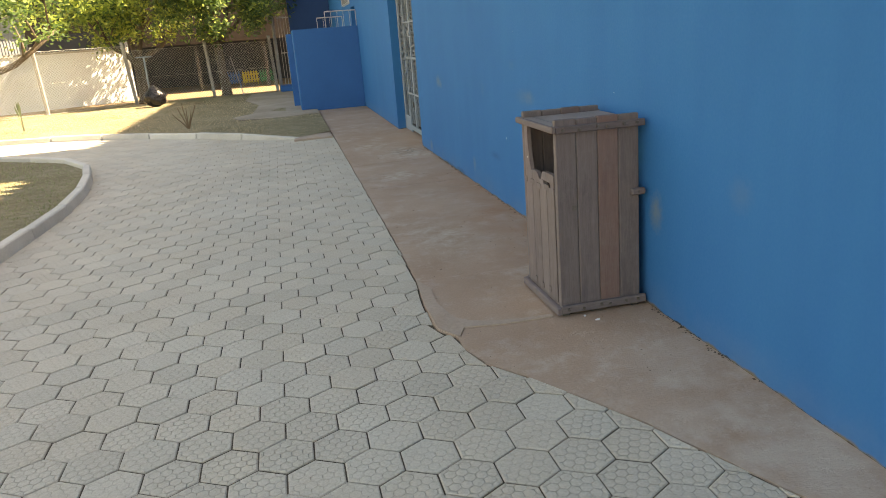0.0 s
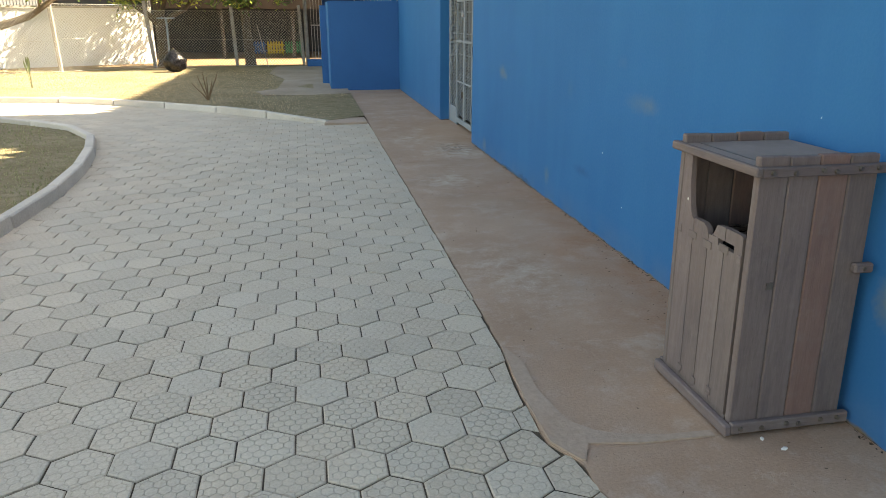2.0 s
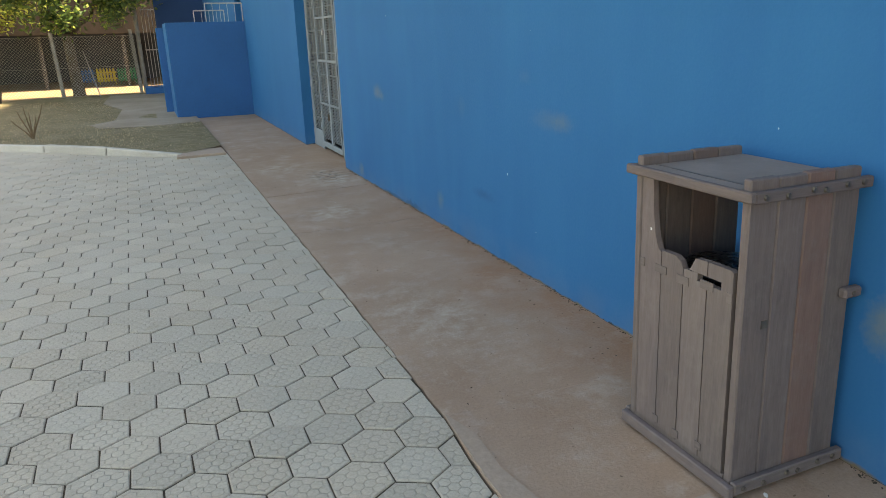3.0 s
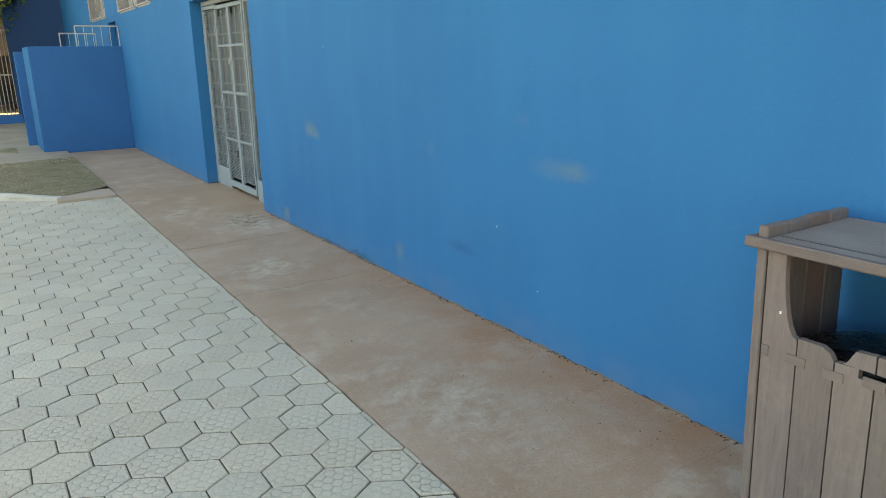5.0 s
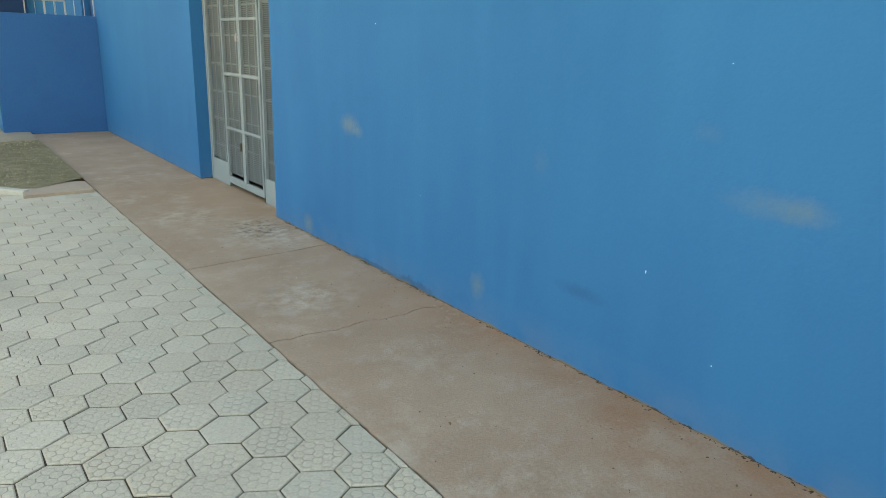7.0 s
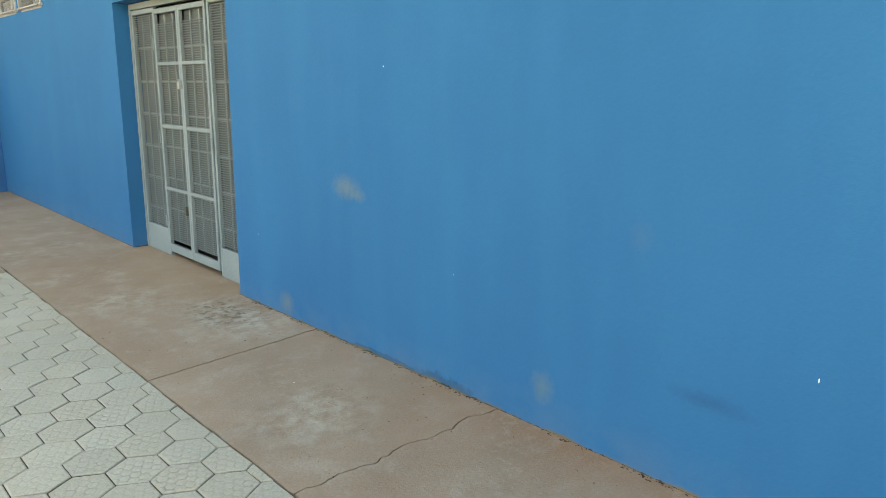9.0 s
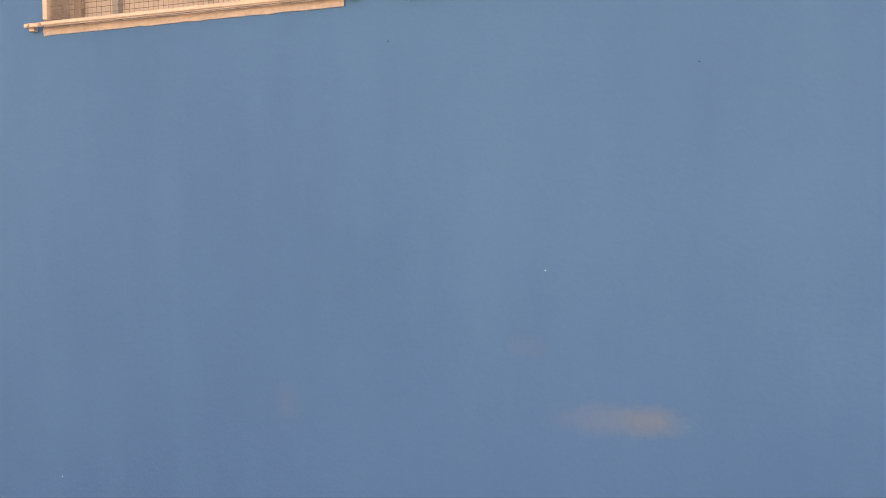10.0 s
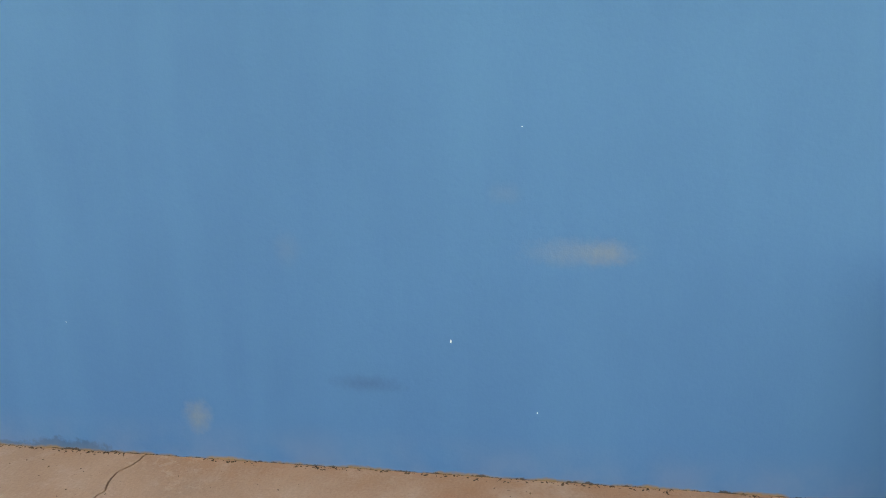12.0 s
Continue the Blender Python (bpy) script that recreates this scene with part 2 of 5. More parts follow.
def strip_mat():
    """Trowelled concrete stained by red earth."""
    s = Nodes("stained_concrete", 0.82)
    co = s.pos()
    sep = s.n("SeparateXYZ")
    s.put(sep.inputs[0], co)
    big = s.ramp(s.noise(co, 1.3, 5, 0.6), 0.3, 0.7)
    mid = s.noise(co, 5, 6, 0.7)
    fine = s.noise(co, 80, 4, 0.7)
    col = s.mix(big, (0.340, 0.222, 0.157), (0.430, 0.304, 0.226))
    col = s.mix(s.ramp(mid, 0.52, 0.75, 0, 0.7), col, (0.44, 0.355, 0.30))
    red = s.math("MULTIPLY", s.ramp(sep.outputs[0], 1.2, 1.95), s.ramp(s.noise(co, 1.1, 5, 0.65), 0.38, 0.60))
    red = s.math("MULTIPLY", red, s.math("ADD", s.math("MULTIPLY", ellipse_xy(s, sep, 1.9, 5.9, 1.1, 2.4), 0.75), 0.25))
    col = s.mix(s.math("MULTIPLY", red, 0.85), col, (0.35, 0.160, 0.080))
    col = s.mix(0.5, col, s.mix(fine, (0.22, 0.22, 0.22), (0.78, 0.78, 0.78)), "OVERLAY")
    zone = s.math("MAXIMUM", ellipse_xy(s, sep, 1.2, 5.6, 0.4, 0.8), s.ramp(s.noise(co, 1.7, 3, 0.5), 0.56, 0.66))
    spall = s.math("MULTIPLY", s.ramp(s.noise(co, 19, 6, 0.75), 0.545, 0.565), zone)
    col = s.mix(s.math("MULTIPLY", spall, 0.26), col, (0.50, 0.42, 0.34))
    pale = s.math("MULTIPLY", s.ramp(s.noise(co, 3.1, 6, 0.72), 0.52, 0.64), s.ramp(s.noise(co, 0.9, 2, 0.5), 0.42, 0.6))
    col = s.mix(s.math("MULTIPLY", pale, 0.50), col, (0.52, 0.44, 0.365))
    for x, y, rx, ry, k in ((1.35, 8.25, 0.42, 0.35, 0.6), (1.72, 9.75, 0.42, 0.75, 0.7), (1.3, 10.6, 0.5, 0.5, 0.5), (1.25, 5.75, 0.4, 0.6, 0.38), (1.45, 7.2, 0.3, 0.4, 0.25)):
        patch = s.math("MULTIPLY", ellipse_xy(s, sep, x, y, rx, ry), s.ramp(s.noise(co, 7.5, 7, 0.78), 0.42, 0.62))
        col = s.mix(s.math("MULTIPLY", patch, k), col, (0.56, 0.50, 0.42))
    damp = s.math("MULTIPLY", s.ramp(s.noise(co, 2.4, 6, 0.7), 0.55, 0.7), s.ramp(s.noise(co, 0.7, 2, 0.5), 0.45, 0.6))
    col = s.mix(s.math("MULTIPLY", damp, 0.4), col, (0.235, 0.175, 0.135))
    worn = s.math("MULTIPLY", ellipse_xy(s, sep, 1.85, 2.7, 0.6, 1.1), s.ramp(s.noise(co, 2.2, 5, 0.65), 0.35, 0.6))
    col = s.mix(s.math("MULTIPLY", worn, 0.7), col, (0.50, 0.43, 0.36))
    crumb = s.math("MULTIPLY", s.ramp(s.noise(co, 42, 4, 0.7), 0.655, 0.68), s.ramp(s.noise(co, 2.6, 3, 0.6), 0.45, 0.58))
    col = s.mix(s.math("MULTIPLY", crumb, 0.75), col, (0.10, 0.07, 0.05))
    mould = s.math("MULTIPLY", ellipse_xy(s, sep, 1.72, 9.9, 0.3, 0.45), s.ramp(s.noise(co, 18, 5, 0.7), 0.5, 0.6))
    col = s.mix(s.math("MULTIPLY", mould, 0.75), col, (0.09, 0.085, 0.075))
    s.colour(col)
    s.bump(s.math("ADD", s.math("MULTIPLY", fine, 0.4), s.math("SUBTRACT", mid, s.math("MULTIPLY", spall, 0.5))), 0.5, 0.008)
    return s.m


def ellipse_xy(s, sep, x, y, rx, ry):
    dx = s.math("DIVIDE", s.math("SUBTRACT", sep.outputs[0], x), rx)
    dy = s.math("DIVIDE", s.math("SUBTRACT", sep.outputs[1], y), ry)
    return s.ramp(s.math("SQRT", s.math("ADD", s.math("MULTIPLY", dx, dx), s.math("MULTIPLY", dy, dy))), 1.0, 0.3)


def lawn_mat():
    s = Nodes("dry_lawn", 0.95)
    co = s.pos()
    big = s.ramp(s.noise(co, 0.8, 5, 0.65), 0.35, 0.65)
    mid = s.ramp(s.noise(co, 7, 5, 0.7), 0.4, 0.65)
    fine = s.noise(co, 60, 4, 0.75)
    col = s.mix(big, (0.250, 0.202, 0.122), (0.345, 0.285, 0.190))
    col = s.mix(s.math("MULTIPLY", mid, 0.5), col, (0.140, 0.138, 0.062))
    col = s.mix(0.8, col, s.mix(fine, (0.12, 0.12, 0.12), (0.88, 0.88, 0.88)), "OVERLAY")
    s.colour(col)
    s.bump(s.math("ADD", fine, mid), 0.9, 0.03)
    return s.m


def wood_mat(name, c1, c2, vary=0.12, along_grain=(6, 6, 0.5)):
    s = Nodes(name, 0.78)
    co = s.coords()
    tex = s.n("TexCoord").outputs["Object"]
    grain = s.noise(tex, 9, 5, 0.65, along_grain)
    big = s.ramp(s.noise(s.pos(), 3, 4, 0.6), 0.3, 0.7)
    fine = s.noise(tex, 45, 3, 0.7, tuple(0.7 * v for v in along_grain))
    col = s.mix(s.ramp(grain, 0.25, 0.75), c1, c2)
    blotch = s.ramp(s.noise(s.pos(), 13, 6, 0.75), 0.50, 0.68)
    col = s.mix(s.math("MULTIPLY", blotch, 0.30), col, (0.205, 0.180, 0.172))
    runs = s.ramp(s.noise(s.pos(), 7, 4, 0.6, (1, 1, 0.25)), 0.54, 0.72)
    col = s.mix(s.math("MULTIPLY", runs, 0.45), col, (0.082, 0.070, 0.080))
    r = s.n("ObjectInfo").outputs["Random"]
    hsv = s.n("HueSaturation")
    s.put(hsv.inputs["Value"], s.ramp(r, 0, 1, 1 - vary, 1 + vary))
    s.put(hsv.inputs["Hue"], s.ramp(s.math("FRACT", s.math("MULTIPLY", r, 5.7)), 0, 1, 0.488, 0.506))
    s.put(hsv.inputs["Color"], s.mix(s.math("MULTIPLY", big, 0.4), col, (0.185, 0.150, 0.138)))
    col = s.mix(0.4, hsv.outputs[0], s.mix(fine, (0.25, 0.25, 0.25), (0.75, 0.75, 0.75)), "OVERLAY")
    s.colour(col)
    s.bump(s.math("ADD", grain, fine), 0.25, 0.003)
    return s.m


def leaf_mat(name, c1, c2):
    s = Nodes(name, 0.5)
    r = s.n("NewGeometry").outputs["Random Per Island"]
    s.colour(s.mix(r, c1, c2))
    s.b.inputs["Specular IOR Level"].default_value = 0.35
    tr = s.n("BsdfTranslucent")
    s.put(tr.inputs[0], s.mix(r, tuple(min(1, 2.2 * v) for v in c1), tuple(min(1, 2.4 * v) for v in c2)))
    mx = s.n("MixShader")
    mx.inputs[0].default_value = 0.42
    s.t.links.new(s.b.outputs[0], mx.inputs[1])
    s.t.links.new(tr.outputs[0], mx.inputs[2])
    s.t.links.new(mx.outputs[0], s.t.nodes["Material Output"].inputs[0])
    return s.m


M = {
    "wall": blue_paint("blue_wall_paint", True),
    "blue": blue_paint("blue_paint"),
    "deep": grainy("deep_blue_paint", (0.002, 0.100, 0.288), (0.003, 0.114, 0.325), 1.2, 60, 0.62, 0.2),
    "navy": grainy("dark_blue_paint", (0.006, 0.046, 0.140), (0.008, 0.055, 0.165), 1.2, 60, 0.65, 0.2),
    "paver": paver_mat("paver_concrete", False),
    "pavers": paver_mat("paver_concrete_far", True),
    "bed": grainy("joint_sand", (0.030, 0.025, 0.020), (0.125, 0.095, 0.066), 7, 80, 0.95, 0.6, 0.01),
    "strip": strip_mat(),
    "kerb": grainy("kerb_concrete", (0.44, 0.415, 0.375), (0.54, 0.51, 0.46), 2.5, 60, 0.88, 0.5, 0.006, vary=0.08),
    "slab": grainy("pale_concrete", (0.36, 0.268, 0.208), (0.43, 0.335, 0.270), 1.6, 50, 0.88, 0.5, 0.006),
    "lawn": lawn_mat(),
    "apron": grainy("worn_path", (0.255, 0.205, 0.155), (0.36, 0.305, 0.245), 1.1, 40, 0.92, 0.6, 0.01),
    "earth": grainy("red_earth", (0.235, 0.150, 0.085), (0.32, 0.225, 0.135), 0.8, 30, 0.95, 0.7, 0.02),
    "white": grainy("white_wall_paint", (0.66, 0.70, 0.75), (0.75, 0.79, 0.84), 0.8, 40, 0.8, 0.3),
    "plaster": grainy("white_plaster_edge", (0.27, 0.29, 0.335), (0.34, 0.36, 0.40), 9, 80, 0.8, 0.6),
    "wood": wood_mat("weathered_wood", (0.106, 0.086, 0.086), (0.172, 0.140, 0.138)),
    "wood_red": wood_mat("reddish_weathered_wood", (0.148, 0.088, 0.078), (0.200, 0.124, 0.108), 0.04),
    "wood_y": wood_mat("weathered_rail_wood", (0.106, 0.086, 0.086), (0.172, 0.140, 0.138), 0.12, (6, 0.5, 6)),
    "wood_x": wood_mat("weathered_cleat_wood", (0.106, 0.086, 0.086), (0.172, 0.140, 0.138), 0.12, (0.5, 6, 6)),
    "lid": grainy("lid_board", (0.215, 0.175, 0.158), (0.27, 0.222, 0.202), 5, 60, 0.7, 0.25),
    "bolt": grainy("dull_bolt", (0.10, 0.085, 0.075), (0.16, 0.14, 0.12), 20, 90, 0.5, 0.2, metal=0.6),
    "metal": grainy("grey_painted_metal", (0.185, 0.235, 0.275), (0.225, 0.278, 0.320), 3, 60, 0.5, 0.12),
    "slat": grainy("dusty_grey_slats", (0.130, 0.163, 0.188), (0.168, 0.206, 0.234), 3, 60, 0.6, 0.12),
    "wire": grainy("galvanised_wire", (0.40, 0.40, 0.39), (0.50, 0.50, 0.48), 6, 60, 0.5, 0.1, metal=0.5),
    "grille": grainy("dark_grille_wire", (0.17, 0.17, 0.18), (0.24, 0.24, 0.25), 8, 60, 0.5, 0.1, metal=0.3),
    "whitebar": grainy("white_painted_metal", (0.34, 0.34, 0.355), (0.41, 0.41, 0.42), 6, 60, 0.45, 0.15),
    "beige": grainy("beige_window_metal", (0.20, 0.188, 0.192), (0.25, 0.235, 0.235), 4, 60, 0.6, 0.15),
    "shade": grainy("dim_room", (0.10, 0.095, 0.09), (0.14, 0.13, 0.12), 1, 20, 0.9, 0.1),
    "post": grainy("old_concrete_post", (0.25, 0.24, 0.22), (0.38, 0.365, 0.34), 6, 40, 0.9, 0.6),
    "bark": grainy("bark", (0.075, 0.060, 0.046), (0.165, 0.130, 0.098), 5, 22, 0.95, 0.9, 0.03, stretch=(1, 1, 0.35)),
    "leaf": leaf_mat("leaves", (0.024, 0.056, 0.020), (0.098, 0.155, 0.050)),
    # yellow-green copy of the leaves, with sunlight put into its colour
    "leaf_y": leaf_mat("sunlit_tint_leaves", (0.12, 0.18, 0.04), (0.30, 0.34, 0.09)),
    "blade": leaf_mat("grass_blades", (0.095, 0.115, 0.045), (0.28, 0.262, 0.150)),
    "blade_dry": leaf_mat("dry_grass_blades", (0.25, 0.19, 0.115), (0.42, 0.335, 0.225)),
    "agave": leaf_mat("strap_leaves", (0.085, 0.115, 0.066), (0.19, 0.215, 0.135)),
    "plastic": grainy("black_plastic", (0.005, 0.005, 0.006), (0.010, 0.010, 0.012), 5, 20, 0.30, 0.4, 0.015),
    "tile_roof": grainy("roof_tiles", (0.30, 0.20, 0.14), (0.42, 0.33, 0.25), 3, 20, 0.85, 0.5),
    "siding": grainy("grey_sheet_metal", (0.22, 0.235, 0.25), (0.29, 0.30, 0.31), 1, 30, 0.5, 0.15),
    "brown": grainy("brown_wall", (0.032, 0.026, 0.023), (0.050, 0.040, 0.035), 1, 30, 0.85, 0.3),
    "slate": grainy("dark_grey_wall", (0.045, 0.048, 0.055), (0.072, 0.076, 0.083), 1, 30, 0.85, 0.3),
    "p_blue": grainy("blue_picket_paint", (0.03, 0.12, 0.36), (0.04, 0.15, 0.42), 6, 40, 0.5, 0.1),
    "p_yellow": grainy("yellow_picket_paint", (0.62, 0.50, 0.05), (0.70, 0.56, 0.07), 6, 40, 0.5, 0.1),
    "p_green": grainy("green_picket_paint", (0.03, 0.25, 0.13), (0.04, 0.30, 0.16), 6, 40, 0.5, 0.1),
    "paper": grainy("scrap_paper", (0.70, 0.69, 0.66), (0.78, 0.77, 0.74), 20, 80, 0.8, 0.2),
    "crumb": grainy("dry_crumbs", (0.030, 0.022, 0.016), (0.095, 0.065, 0.040), 30, 90, 0.95, 0.2),
    "twig": grainy("bare_twig", (0.16, 0.10, 0.06), (0.22, 0.15, 0.09), 20, 60, 0.9, 0.3),
}
fr = Nodes("frosted_glass", 0.38)
fr.colour(fr.mix(fr.noise(fr.pos(), 40, 3), (0.42, 0.44, 0.48), (0.52, 0.54, 0.58)))
fr.b.inputs["Transmission Weight"].default_value = 0.35
fr.bump(fr.noise(fr.pos(), 120, 2), 0.4, 0.003)
M["glass"] = fr.m
M["dim_glass"] = grainy("dull_dark_pane", (0.050, 0.063, 0.074), (0.085, 0.103, 0.118), 3, 50, 0.35, 0.1)


# ---- mesh helpers ----
def mesh_ob(name, bm, material, parent=None, smooth=False):
    me = bpy.data.meshes.new(name)
    bm.to_mesh(me)
    bm.free()
    me.materials.append(material)
    if smooth:
        for p in me.polygons:
            p.use_smooth = True
    ob = new(name, me)
    if parent:
        ob.parent = parent
    return ob


def part(name, bm, material, parent, label="", smooth=False):
    ob = mesh_ob(name, bm, material, parent, smooth)
    return tagged(ob, label) if label else ob


def thing(name, label, category, at=(0, 0, 0), group="", kind="", turn=0.0):
    ob = new(name)
    ob.empty_display_size = 0.1
    ob.matrix_world = pose(*at, 0, 0, turn)
    return tagged(ob, label, category, group, kind)


def box(bm, x0, x1, y0, y1, z0, z1, bevel=0.0):
    r = bmesh.ops.create_cube(bm, size=1)["verts"]
    for v in r:
        v.co = Vector((x0 + (v.co.x + 0.5) * (x1 - x0), y0 + (v.co.y + 0.5) * (y1 - y0), z0 + (v.co.z + 0.5) * (z1 - z0)))
    if bevel:
        edges = list({e for v in r for e in v.link_edges})
        bmesh.ops.bevel(bm, geom=edges, offset=bevel, segments=1, affect="EDGES")
    return bm


def boxed(x0, x1, y0, y1, z0, z1, bevel=0.0):
    return box(bmesh.new(), x0, x1, y0, y1, z0, z1, bevel)


def tube(bm, points, radii, sides=8, cap=True):
    """A tapered tube along points."""
    rings = []
    pts = [Vector(p) for p in points]
    for i, p in enumerate(pts):
        d = (pts[min(i + 1, len(pts) - 1)] - pts[max(i - 1, 0)]).normalized()
        u = d.cross(Vector((0, 0, 1)) if abs(d.z) < 0.9 else Vector((1, 0, 0))).normalized()
        w = d.cross(u)
        rings.append([bm.verts.new(p + (u * math.cos(a) + w * math.sin(a)) * radii[i]) for a in [2 * math.pi * k / sides for k in range(sides)]])
    for a, b in zip(rings, rings[1:]):
        for k in range(sides):
            bm.faces.new((a[k], a[(k + 1) % sides], b[(k + 1) % sides], b[k]))
    if cap:
        bm.faces.new(rings[0][::-1])
        bm.faces.new(rings[-1])
    return bm


def prism(bm, outline, z0, z1):
    """A flat-topped solid over an outline given anticlockwise."""
    lo = [bm.verts.new((x, y, z0)) for x, y in outline]
    hi = [bm.verts.new((x, y, z1)) for x, y in outline]
    bm.faces.new(hi)
    bm.faces.new(lo[::-1])
    n = len(lo)
    for i in range(n):
        bm.faces.new((lo[i], lo[(i + 1) % n], hi[(i + 1) % n], hi[i]))
    return bm


def structure(ob, label, category):
    return tagged(ob, label, category, kind="structure")


# ---- ground and lawns ----
EDGE_LINE = [(-6, 1.97), (1.6, 1.9), (2.2, 1.72), (2.9, 1.40), (3.36, 1.13), (3.56, 0.985), (3.75, 0.925), (3.88, 0.925), (4.02, 0.85), (4.34, 0.848), (4.8, 0.885), (5.9, 0.90), (9, 0.91), (17, 0.925)]


def border_x(y):
    """Where the paving meets the concrete strip."""
    for (ya, xa), (yb, xb) in zip(EDGE_LINE, EDGE_LINE[1:]):
        if y <= yb:
            ragged = 0.006 * noise.noise(Vector((y * 5.0, 8.2, 0))) + 0.008 * noise.noise(Vector((y * 19.0, 3.1, 0)))
            return xa + (xb - xa) * (y - ya) / (yb - ya) + ragged
    return EDGE_LINE[-1][1]


ISLAND = [(-1.5, -6), (-1.6, 1), (-1.75, 3.3), (-1.89, 4.5), (-2.03, 5.2), (-2.10, 6.35), (-2.05, 7.4), (-2.02, 8.5), (-2.15, 9.7), (-2.47, 11.0), (-2.85, 11.75), (-3.25, 12.2), (-4.3, 13.03), (-5.6, 13.65), (-9, 14.5), (-14, 15.0)]
FAR = [(0.30, 12.12), (-0.22, 12.42), (-0.65, 12.92), (-1.16, 13.45), (-1.95, 14.1), (-2.79, 14.7), (-3.82, 15.35), (-4.9, 15.65), (-6.0, 15.87), (-9, 16.2), (-14, 16.6)]


def along(path, step):
    """Points at even steps along a polyline."""
    out, rest = [Vector(path[0])], 0.0
    for a, b in zip(path, path[1:]):
        a, b = Vector(a), Vector(b)
        d = (b - a).length
        s = step - rest
        while s <= d:
            out.append(a + (b - a) * (s / d))
            s += step
        rest = d - (s - step)
    return out


bm = bmesh.new()
bmesh.ops.create_grid(bm, x_segments=60, y_segments=60, size=400)
ground = mesh_ob("ground", bm, M["earth"])
ground.location = (0, 60, -0.06)
structure(ground, "bare reddish earth ground reaching the horizon", "ground")


def lawn(name, outline, z, label, grid=0.35):
    """An uneven sheet of turf inside an outline."""
    bm = bmesh.new()
    vs = [bm.verts.new((x, y, z)) for x, y in outline]
    bm.faces.new(vs)
    bmesh.ops.triangulate(bm, faces=bm.faces[:])
    bmesh.ops.subdivide_edges(bm, edges=bm.edges[:], cuts=5, use_grid_fill=True)
    for v in bm.verts:
        v.co.z += 0.025 * noise.noise(v.co * 0.9)
    ob = mesh_ob(name, bm, M["lawn"], smooth=True)
    return structure(ob, label, "lawn")


isl = [(x - 0.06, y - 0.04 if y > 11 else y) for x, y in ISLAND]
lawn("lawn_island", isl + [(-14, -6)], 0.045, "dry patchy turf of the planted island inside a kerb")
far_in = [(0.9, 12.62), (0.30, 12.20), (-0.13, 12.46), (-0.6, 13.05), (-1.1, 13.58), (-1.9, 14.22), (-2.75, 14.82), (-3.8, 15.47), (-4.9, 15.77), (-6.0, 15.99), (-9, 16.32), (-14, 16.72)]
lawn("lawn_back", [(-14, 24.6), (-6.3, 23.4), (-2, 24.9), (0.2, 24.9), (0.2, 16.0), (0.9, 15.95)] + far_in[0:1] + far_in[1:], 0.03, "dry yellowing turf behind the kerb")

# concrete strip along the wall, in bays with sawn and cracked joints
strip = thing("pavement_strip", "red-stained concrete strip along the blue wall", "pavement", kind="structure")


def wander(y, f):
    """How far the cracked joint strays from a straight line."""
    return 0.05 * noise.noise(Vector((f * 4, 2.7, 0))) + 0.025 * noise.noise(Vector((f * 13, 0.7, 0))) + 0.012 * noise.noise(Vector((f * 34, 1.7, 0))) if 7.5 < y < 7.9 else 0.008 * noise.noise(Vector((f * 6, y, 0))) + 0.006 * noise.noise(Vector((f * 30, y, 0)))


def bay(y0, y1, slant0=0.0, slant1=0.0):
    n = 60
    lo, hi = [], []
    for i in range(n + 1):
        f = i / n
        a = y0 + slant0 * f + wander(y0, f)
        lo.append((border_x(a) + (2.0 - border_x(a)) * f, a))
    for i in range(n + 1):
        f = i / n
        a = y1 + slant1 * f + wander(y1, f)
        hi.append((border_x(a) + (2.0 - border_x(a)) * f, a))
    n = max(9, int((y1 - y0) / 0.04))
    side = [(border_x(yy), yy) for yy in sorted({*(y0 + (y1 - y0) * k / n for k in range(1, n)), *(p[0] for p in EDGE_LINE if y0 + 0.02 < p[0] < y1 - 0.02)})]
    return lo, hi, side


JOINT_GAP = {7.72: 0.004, 9.12: 0.0065}
joints = [(-4, 0.0), (1.2, 0.0), (3.96, -0.01), (4.79, -0.02), (7.72, -0.03), (9.12, 0.09), (12.2, 0.0), (16.93, 0.0)]
for (a, sa), (b, sb) in zip(joints, joints[1:]):
    ga, gb = JOINT_GAP.get(a, 0.0008), JOINT_GAP.get(b, 0.0008)
    lo, hi, side = bay(a + ga, b - gb, sa, sb)
    part("slab", prism(bmesh.new(), lo + hi[::-1] + side[::-1], -0.1, 0.0), M["strip"], strip)

haunch_in = [(0.89, 4.80), (0.94, 4.62), (0.925, 4.385), (0.965, 4.14), (1.04, 4.06), (1.12, 4.02), (1.29, 3.985), (1.46, 3.98)]
haunch_out = [(1.46, 3.945), (1.2, 3.95), (0.985, 3.985), (0.94, 3.89), (0.925, 3.90), (0.856, 4.02), (0.853, 4.34), (0.88, 4.74)]
part("mortar_haunch", prism(bmesh.new(), (haunch_in + haunch_out)[::-1], -0.05, 0.007), M["slab"], strip, "paler curved mortar haunch")

slab = mesh_ob("pavement_slab", prism(bmesh.new(), [(0.28, 11.98), (0.885, 12.0), (0.885, 12.5), (0.33, 12.58)], -0.08, 0.028), M["slab"])
structure(slab, "short pale concrete slab at the end of the kerb", "pavement")
apron_line = [(0.9, 15.95), (0.1, 15.8), (-0.76, 15.9), (-0.95, 16.6), (-0.55, 17.2), (-0.45, 19.5), (-0.9, 21.5), (-0.8, 24.4), (0.9, 24.4), (0.9, 16.94)]
apron = mesh_ob("pavement_apron", prism(bmesh.new(), apron_line[::-1], -0.08, 0.036), M["apron"])
structure(apron, "worn pale concrete path beside the stair walls", "pavement")


